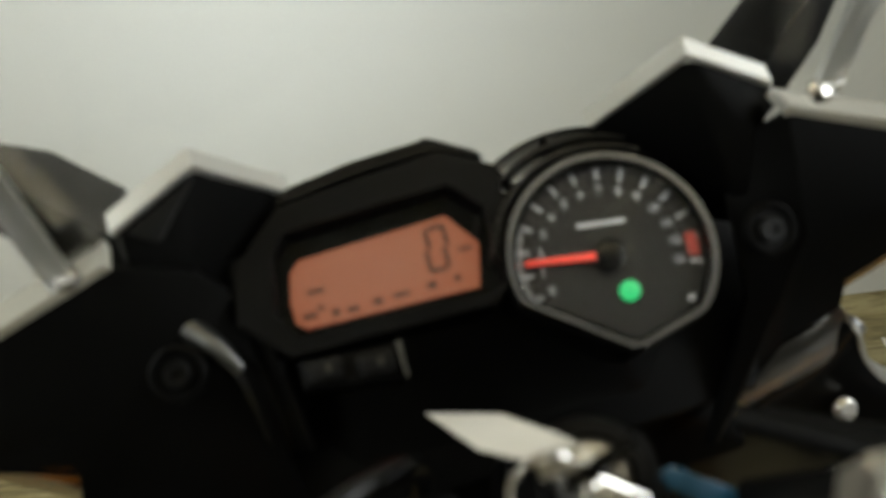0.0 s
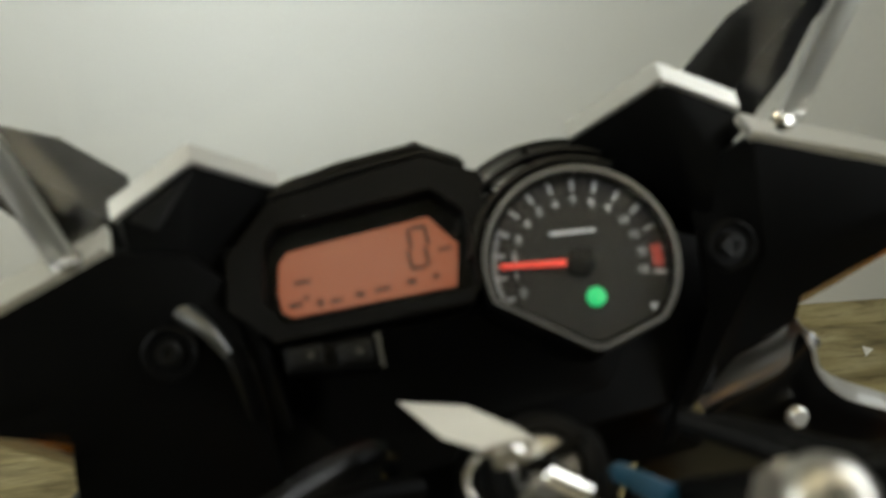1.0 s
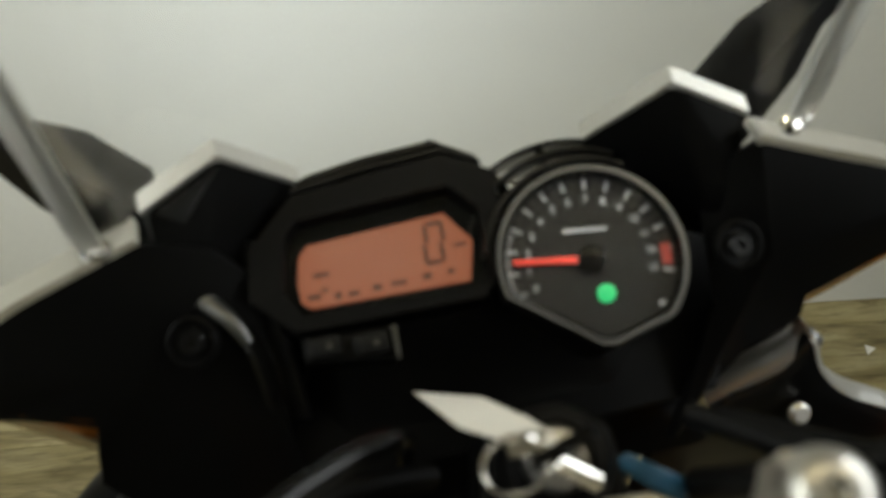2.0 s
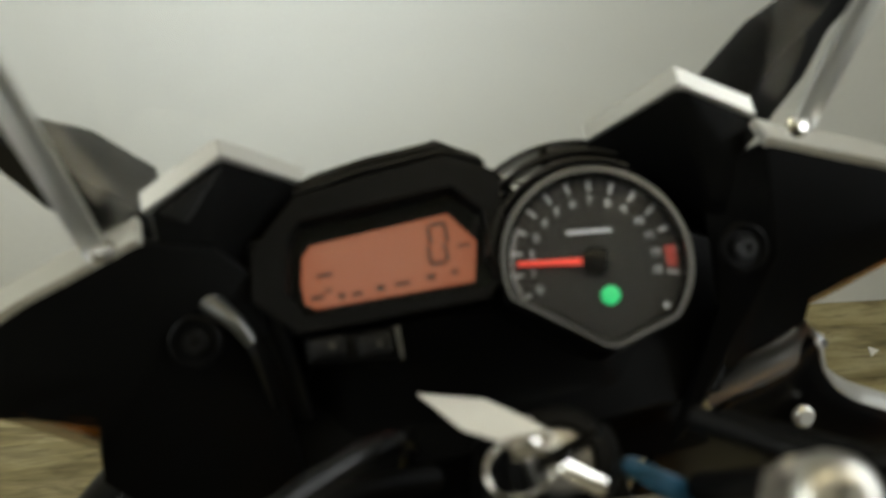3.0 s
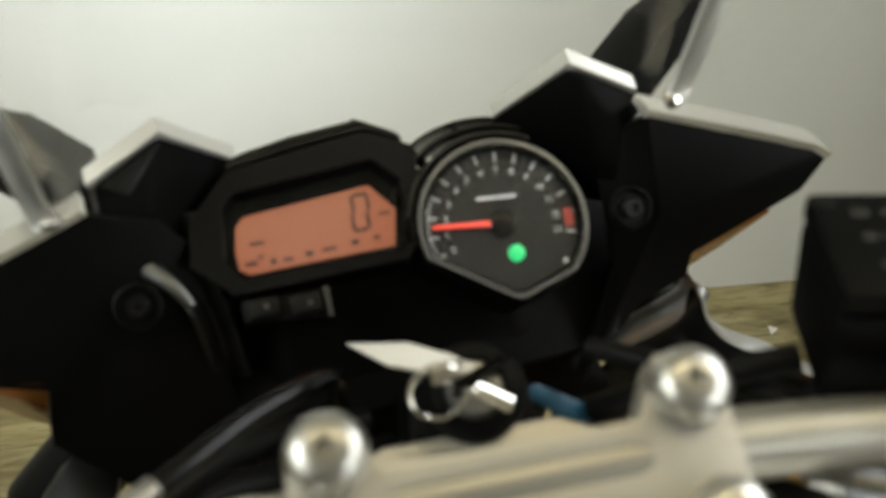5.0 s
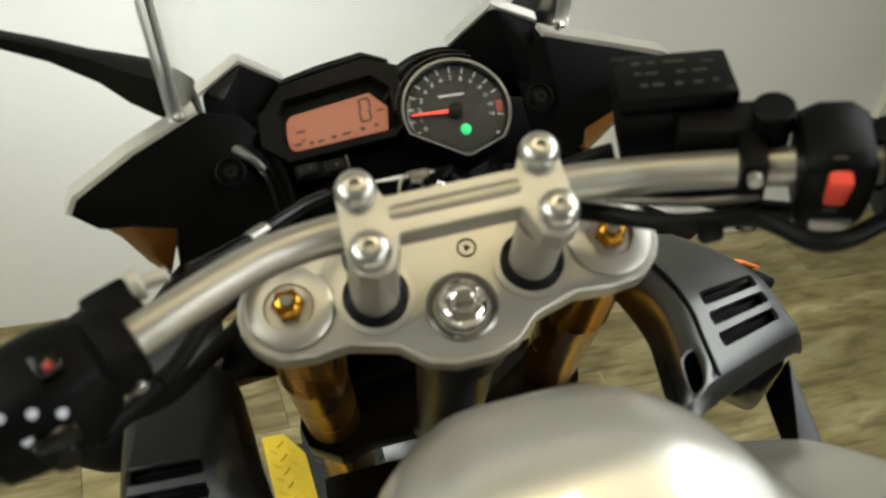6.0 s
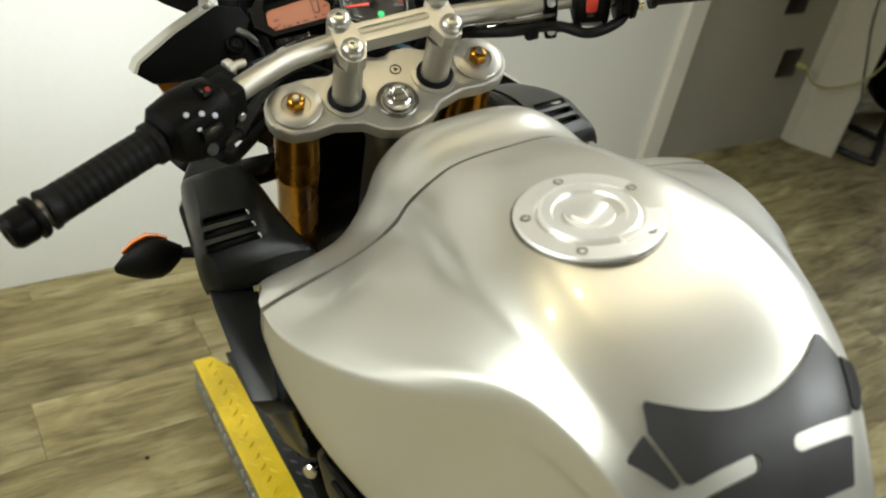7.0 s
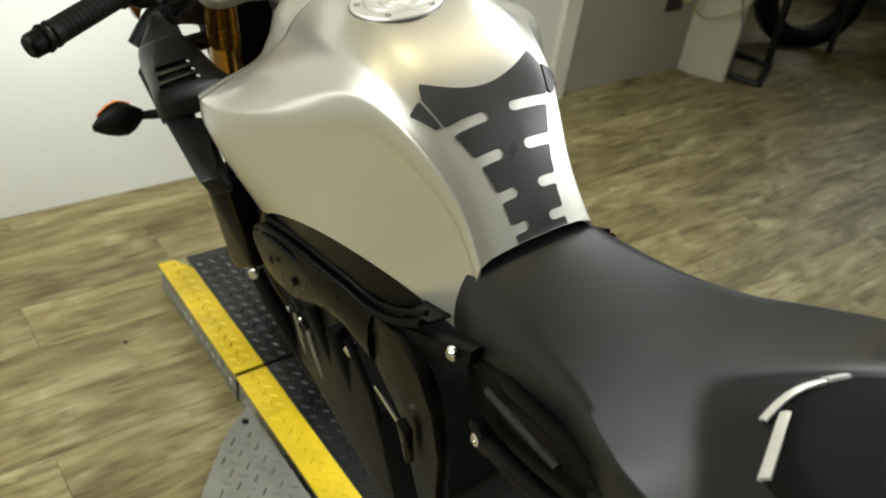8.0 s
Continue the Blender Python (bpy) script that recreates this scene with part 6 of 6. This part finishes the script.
for line, half in (([((-.011 + .062 * k / 6, -1.003 + .004 * math.sin(k / 2)), (0, 1)) for k in range(7)], .0034), ([((.058 + .026 * k / 3, -1.000), (0, 1)) for k in range(4)], .0042),
                   ([((.002 - .056 * k / 6, -1.011 - .034 * k / 6), (.5, -.85)) for k in range(7)], .0040)):
    part("pillion_trim", trim_strip(line, half), CAPMETAL, bike, "bright seam trim at the pillion step")


# ---- key and tag (a thing of its own, in the lock) ----
def ignition_key():
    root = thing("ignition_key", "metal key in the ignition with a ring and white card tag", "key", LEAN_M)
    lm = LOCK
    part("key_head", join(box((0, 0, 0.024), (0.022, 0.004, 0.020), 0.003, lm @ pose(0, 0, 0, 0, 0, 20)), box((0, 0, 0.012), (0.009, 0.0022, 0.016), 0.0005, lm @ pose(0, 0, 0, 0, 0, 20))), GLOSSBLACK, root, "black key head")
    c = lm @ Vector((-0.006, -0.002, 0.030))
    circle = [c + Vector((-0.010 - 0.011 * math.cos(a), 0.003 * math.sin(a), -0.004 + 0.011 * math.sin(a))) for a in [2 * math.pi * i / 20 for i in range(21)]]
    part("key_ring", tube(circle, 0.0010, 8, 2), CHROME, root, "split ring")
    part("ring_clasp", join(box((-0.012, 0.002, 0.030), (0.014, 0.008, 0.008), 0.003, lm), rod(lm @ Vector((-0.004, -0.004, 0.028)), lm @ Vector((0.010, -0.012, 0.022)), 0.0035)), CHROME, root, "bright clasp")
    tag = [(-.0424, .0979, .0132), (-.0169, .0790, .0276), (-.0038, .0523, .0460), (.0021, .0350, .0577), (-.0010, .0300, .0607), (-.0142, .0377, .0547), (-.0281, .0563, .0415)]
    part("tag", slab([Vector(p) for p in tag], (0.0002, 0.0004, -0.0008), 0), PAPER, root, "white card tag")


ignition_key()


# ---- the lift ----
LT = 0.095
lift = thing("motorcycle_lift", "low black tread-plate motorcycle lift with yellow painted edges", "lift", Matrix.Translation((0.012, 0, 0)))


def treads(x0, x1, y0, y1, z, pitch=0.036, size=0.0125, inside=None, rise=0.0034):
    """Raised lozenges of tread plate, in alternating directions."""
    verts, faces = [], []
    nx, ny = int((x1 - x0) / pitch), int((y1 - y0) / pitch)
    for j in range(ny * 2):
        for i in range(nx + 1):
            x = x0 + pitch * (i + 0.5 + (0.5 if j % 2 else 0))
            y = y0 + pitch * 0.5 * (j + 0.7)
            if x > x1 - size or y > y1 - size or x < x0 + size or (inside and not inside(x, y)):
                continue
            a = radians(45 if j % 2 else -45) + random.uniform(-0.06, 0.06)
            c, s = math.cos(a), math.sin(a)
            b = len(verts)
            for px, py, pz in ((-1, 0, 0), (-.4, -.27, 0), (.4, -.27, 0), (1, 0, 0), (.4, .27, 0), (-.4, .27, 0), (-.7, 0, 1), (.7, 0, 1)):
                verts.append((x + size * (px * c - py * s), y + size * (px * s + py * c), z + rise * pz - (0.0003 if pz == 0 else 0)))
            faces += [tuple(b + k for k in f) for f in ((0, 1, 6), (1, 2, 7, 6), (2, 3, 7), (3, 4, 7), (4, 5, 6, 7), (5, 0, 6))]
    me = bpy.data.meshes.new("tread_pattern")
    me.from_pydata(verts, [], faces)
    return me


def tread_part(me, material, parent, label):
    ob = new("tread_pattern", me)
    me.materials.append(material)
    ob.parent = parent
    ob["label"] = label
    ob["kind"] = "stuff"
    return ob


for y0, y1 in ((0.243, 0.74), (-1.75, 0.231)):
    d = part("deck", box((0.305, (y0 + y1) / 2, LT - 0.004), (0.450, y1 - y0, 0.008), 0.0015), LIFTBLACK, lift, "black tread-plate deck")
    tread_part(treads(0.082, 0.528, y0, y1, LT), LIFTBLACK, d, "raised tread pattern")
    for x0 in (0.0, 0.53):
        e = part("edge_plate", prism([(x0, y0), (x0 + 0.079, y0), (x0 + 0.079, y1 - (0.06 if y1 > 0.5 else 0)), (x0 + (0.045 if x0 < 0.1 else 0.079), y1), (x0, y1)], LT - 0.007, LT + 0.001, 0.0015), YELLOW, lift, "yellow painted tread-plate edge")
        tread_part(treads(x0, x0 + 0.079, y0, y1, LT + 0.001, 0.034, 0.0115), YELLOW, e, "raised tread pattern")
    for x0 in (-0.004, 0.609):
        k = part("skirt", box((x0 + (0.013 if x0 < 0.1 else -0.009), (y0 + y1) / 2, (LT - 0.006) / 2 + 0.001), (0.005, y1 - y0, LT - 0.010), 0.001), TREAD, lift, "bare tread-plate skirt")
        m2 = treads(0.002, LT - 0.012, y0, y1, 0.0, 0.036, 0.0125)
        m2.transform(Matrix(((0, 0, -1, x0 + (0.0104 if x0 < 0.1 else -0.0116)), (0, 1, 0, 0), (1, 0, 0, 0.002), (0, 0, 0, 1))))
        tread_part(m2, TREAD, k, "raised tread pattern")
    part("cross_beam", box((0.305, (y0 + y1) / 2, 0.040), (0.56, y1 - y0 - 0.04, 0.078), 0.002), LIFTBLACK, lift, "black frame under the deck")
part("gap_strip", box((0.305, 0.237, 0.045), (0.60, 0.010, 0.085), 0.001), RUBBER, lift, "dark joint between the deck sections")

flap_line = [(-0.012, 0.135), (-0.045, 0.118), (-0.095, 0.078), (-0.150, 0.018), (-0.200, -0.040), (-0.238, -0.105), (-0.252, -0.200), (-0.240, -0.300), (-0.200, -0.390), (-0.120, -0.450), (-0.012, -0.470)]
flap = thing("stand_plate", "bare steel tread-plate wing for the side stand bolted to the lift", "plate", Matrix.Translation((0.012, 0, 0)))
fp = part("plate", prism([(x, y) for x, y in flap_line], LT - 0.016, LT - 0.008, 0.0012), TREAD, flap, "bare steel tread plate")


rim = [(xa + (xb - xa) * k / 8, ya + (yb - ya) * k / 8) for (xa, ya), (xb, yb) in zip(flap_line, flap_line[1:]) for k in range(8)]


def in_flap(x, y):
    n, hit = len(flap_line), False
    for k in range(n):
        (xa, ya), (xb, yb) = flap_line[k], flap_line[(k + 1) % n]
        if (ya > y) != (yb > y) and x < (xb - xa) * (y - ya) / (yb - ya) + xa:
            hit = not hit
    return hit and y < 0.085 - 0.6 * (x + 0.012) and math.hypot(x + 0.04, y - 0.095) > 0.03 and all(math.hypot(x - a, y - b) > 0.016 for a, b in rim)


tread_part(treads(-0.25, -0.014, -0.46, 0.13, LT - 0.008, 0.040, 0.0120, in_flap, 0.0038), TREAD, fp, "raised tread pattern")
part("plate_bolt", lathe([(0.008, 0), (0.008, 0.003), (0.005, 0.005), (0.003, 0.005), (0.0025, 0.003), (0, 0.003)], Matrix.Translation((-0.040, 0.095, LT - 0.008)), 16), ENGINE, flap, "dark bolt")
part("plate_leg", box((-0.16, -0.2, (LT - 0.016) / 2), (0.04, 0.04, LT - 0.017), 0.002), LIFTBLACK, flap, "short support leg")
part("plate_leg", box((-0.03, -0.2, (LT - 0.016) / 2), (0.03, 0.40, LT - 0.017), 0.002), LIFTBLACK, flap, "support rail beside the lift")


# ---- things by the far wall ----
def socket_thing(x, z, tilt=0.0):
    m = Matrix.Translation((x, WALL_Y + 0.02, z)) @ pose(0, 0, 0, 90, tilt, 0)
    ob = thing("wall_socket", "dark brown electrical wall socket plate", "socket", m, "sockets on the wall")
    part("face_plate", box((0, 0, 0.004), (0.115, 0.120, 0.008), 0.002), SOCKET, ob, "brown cover plate")
    for y in (-0.028, 0.028):
        part("outlet", lathe([(0.018, 0.008), (0.018, 0.0098), (0.006, 0.0100), (0, 0.0085)], Matrix.Translation((0, y, 0)), 20), SOCKET, ob)
    return ob


socket_thing(2.70, 0.385)
socket_thing(2.60, 0.665)
cord = thing("extension_cord", "yellow-green power cord hanging from a wall socket", "cord")
part("plug", rod((2.705, WALL_Y - 0.016, 0.395), (2.725, WALL_Y - 0.055, 0.390), 0.016, 0.012), CORD, cord, "yellow moulded plug")
part("cable", tube([(2.725, 1.215, 0.388), (2.76, 1.18, 0.335), (2.84, 1.14, 0.325), (2.93, 1.06, 0.40), (2.985, 1.03, 0.56), (2.99, 1.03, 0.80), (2.98, 1.04, 1.3), (2.96, 1.05, 1.9)], 0.0045, 10), CORD, cord, "yellow-green cable")
cord2 = thing("grey_cable", "thin dark cable hanging down the wall's end", "cord")
part("cable", tube([(2.90, 1.16, 1.9), (2.90, 1.16, 1.2), (2.905, 1.15, 0.7), (2.93, 1.10, 0.45), (2.96, 1.06, 0.28), (2.95, 1.055, 0.24)], 0.004, 8), GREYCORD, cord2)


def far_stand():
    ob = thing("display_stand", "black tubular steel stand on the floor", "stand")
    r = 0.017
    loop = [(3.04, 1.13, r), (3.10, 0.985, r), (3.13, 0.98, r), (3.36, 1.10, r), (3.38, 1.13, r), (3.335, 1.27, r), (3.31, 1.285, r), (3.06, 1.15, r), (3.04, 1.13, r)]
    part("floor_frame", tube(loop, r, 12, 3), DARKCLOTH, ob, "black tubular floor frame")
    part("upright", tube([(3.375, 1.12, 0.02), (3.38, 1.13, 0.30), (3.40, 1.15, 0.55), (3.36, 1.14, 0.72)], 0.018, 12), DARKCLOTH, ob, "black bent upright")
    part("shelf", box((3.62, 1.18, 0.74), (0.75, 0.42, 0.05), 0.01), DARKCLOTH, ob, "black shelf")
    part("upright", tube([(3.95, 1.12, 0.0), (3.95, 1.12, 0.72)], 0.018, 12), DARKCLOTH, ob, "black upright")
    return ob


far_stand()


def far_bike():
    ob = thing("parked_motorcycle", "dark motorcycle parked in shade with a chrome headlamp", "motorcycle", pose(4.35, 0.95, 0, 0, 0, 60))
    m = pose(0, 0.62, 0.31, 0, 90, 0)
    w = part("wheel", lathe([(0.24, -0.05), (0.31, -0.03), (0.315, 0.03), (0.24, 0.05)], m, 40, True), RUBBER, ob, "black tyre")
    # far shade put into the rim's dark colour in place of steel
    part("rim", lathe([(0.20, -0.03), (0.24, -0.045), (0.245, 0.045), (0.20, 0.03)], m, 40, True), DARKCLOTH, w, "rim darkened in its colour for the far shade")
    part("wheel", lathe([(0.24, -0.06), (0.31, -0.04), (0.315, 0.04), (0.24, 0.06)], pose(0, -0.75, 0.31, 0, 90, 0), 40, True), RUBBER, ob, "black tyre")
    for s in (-1, 1):
        part("fork", rod((0.09 * s, 0.62, 0.31), (0.09 * s, 0.36, 0.95), 0.022), STEEL, ob, "dark fork leg")
    part("engine", hull([Vector((x, y, z)) for x in (-.2, .2) for y, z in ((.25, .35), (-.3, .3), (.2, .65), (-.25, .65), (0, .2))], 0.02), DARKCLOTH, ob, "dark engine")
    part("tank", hull([Vector((x, y, z)) for x, y, z in ((-.14, .3, .72), (.14, .3, .72), (-.1, -.2, .72), (.1, -.2, .72), (-.1, .25, .95), (.1, .25, .95), (-.06, -.2, .84), (.06, -.2, .84))], 0.05, 3), DARKCLOTH, ob, "dark tank")
    part("seat", hull([Vector((x, y, z)) for x in (-.13, .13) for y, z in ((-.2, .68), (-.8, .72), (-.2, .78), (-.8, .82))], 0.03), DARKCLOTH, ob, "dark seat")
    part("headlamp", lathe([(0, -0.10), (0.06, -0.09), (0.095, -0.03), (0.10, 0.02), (0.09, 0.03), (0, 0.045)], pose(0, 0.52, 0.86, -80, 0, 0), 32), CHROME, ob, "chrome headlamp")
    return ob


far_bike()
chip = thing("paper_scrap", "small pale scrap lying on the floor", "scrap", pose(1.52, 1.09, 0.0055, 0, 0, 20))
part("scrap", prism([(-0.02, -0.012), (0.022, -0.006), (0.004, 0.016)], 0, 0.002, 0.0005), PAPER, chip)
speck = thing("dark_speck", "small dark speck lying on the floor", "speck", pose(-0.147, 0.568, 0.0055))
part("speck", lathe([(0, 0), (0.005, 0), (0.004, 0.002), (0, 0.0025)], None, 8), ENGINE, speck)

# ---- housings of the warm ceiling lights ----
for lx, ly in WARM:
    lamp = thing("ceiling_light", "small round warm ceiling light", "lamp", Matrix.Translation((lx, ly, CEILING)), "ceiling lights")
    part("housing", lathe([(0.11, 0), (0.11, -0.02), (0.10, -0.03), (0.09, -0.012), (0, -0.012)], None, 32), TRIM, lamp, "white ring housing")

# ---- floor planks ----
flr = bpy.data.objects["floor"]
PW, PL = 0.182, 1.22
plank_mesh = {}


def plank(x0, x1, y0):
    """One plank, sharing its mesh with those of the same length."""
    key = round(x1 - x0, 3)
    if key not in plank_mesh:
        bm = box((0, 0, 0.0), (key - 0.0008, PW - 0.0008, 0.006), 0.0)
        bmesh.ops.bevel(bm, geom=[e for e in bm.edges if min(v.co.z for v in e.verts) > 0.001], offset=0.0007, segments=1, affect="EDGES")
        me = bpy.data.meshes.new("plank")
        bm.to_mesh(me)
        bm.free()
        me.materials.append(PLANK)
        plank_mesh[key] = me
    ob = new("plank", plank_mesh[key])
    ob.location = ((x0 + x1) / 2, y0 + PW / 2, 0.002)
    ob.parent = flr
    return ob


row = 0
yy = 2.28
while yy > -5.1:
    yy -= PW
    start = -3.0 - (row * 0.43 % PL)
    row += 1
    x = start
    while x < 5.0:
        a, b = max(x, 2.94 if yy > WALL_Y else -3.0), min(x + PL, 5.0)
        if b - a > 0.05:
            plank(round(a, 3), round(b, 3), yy)
        x += PL
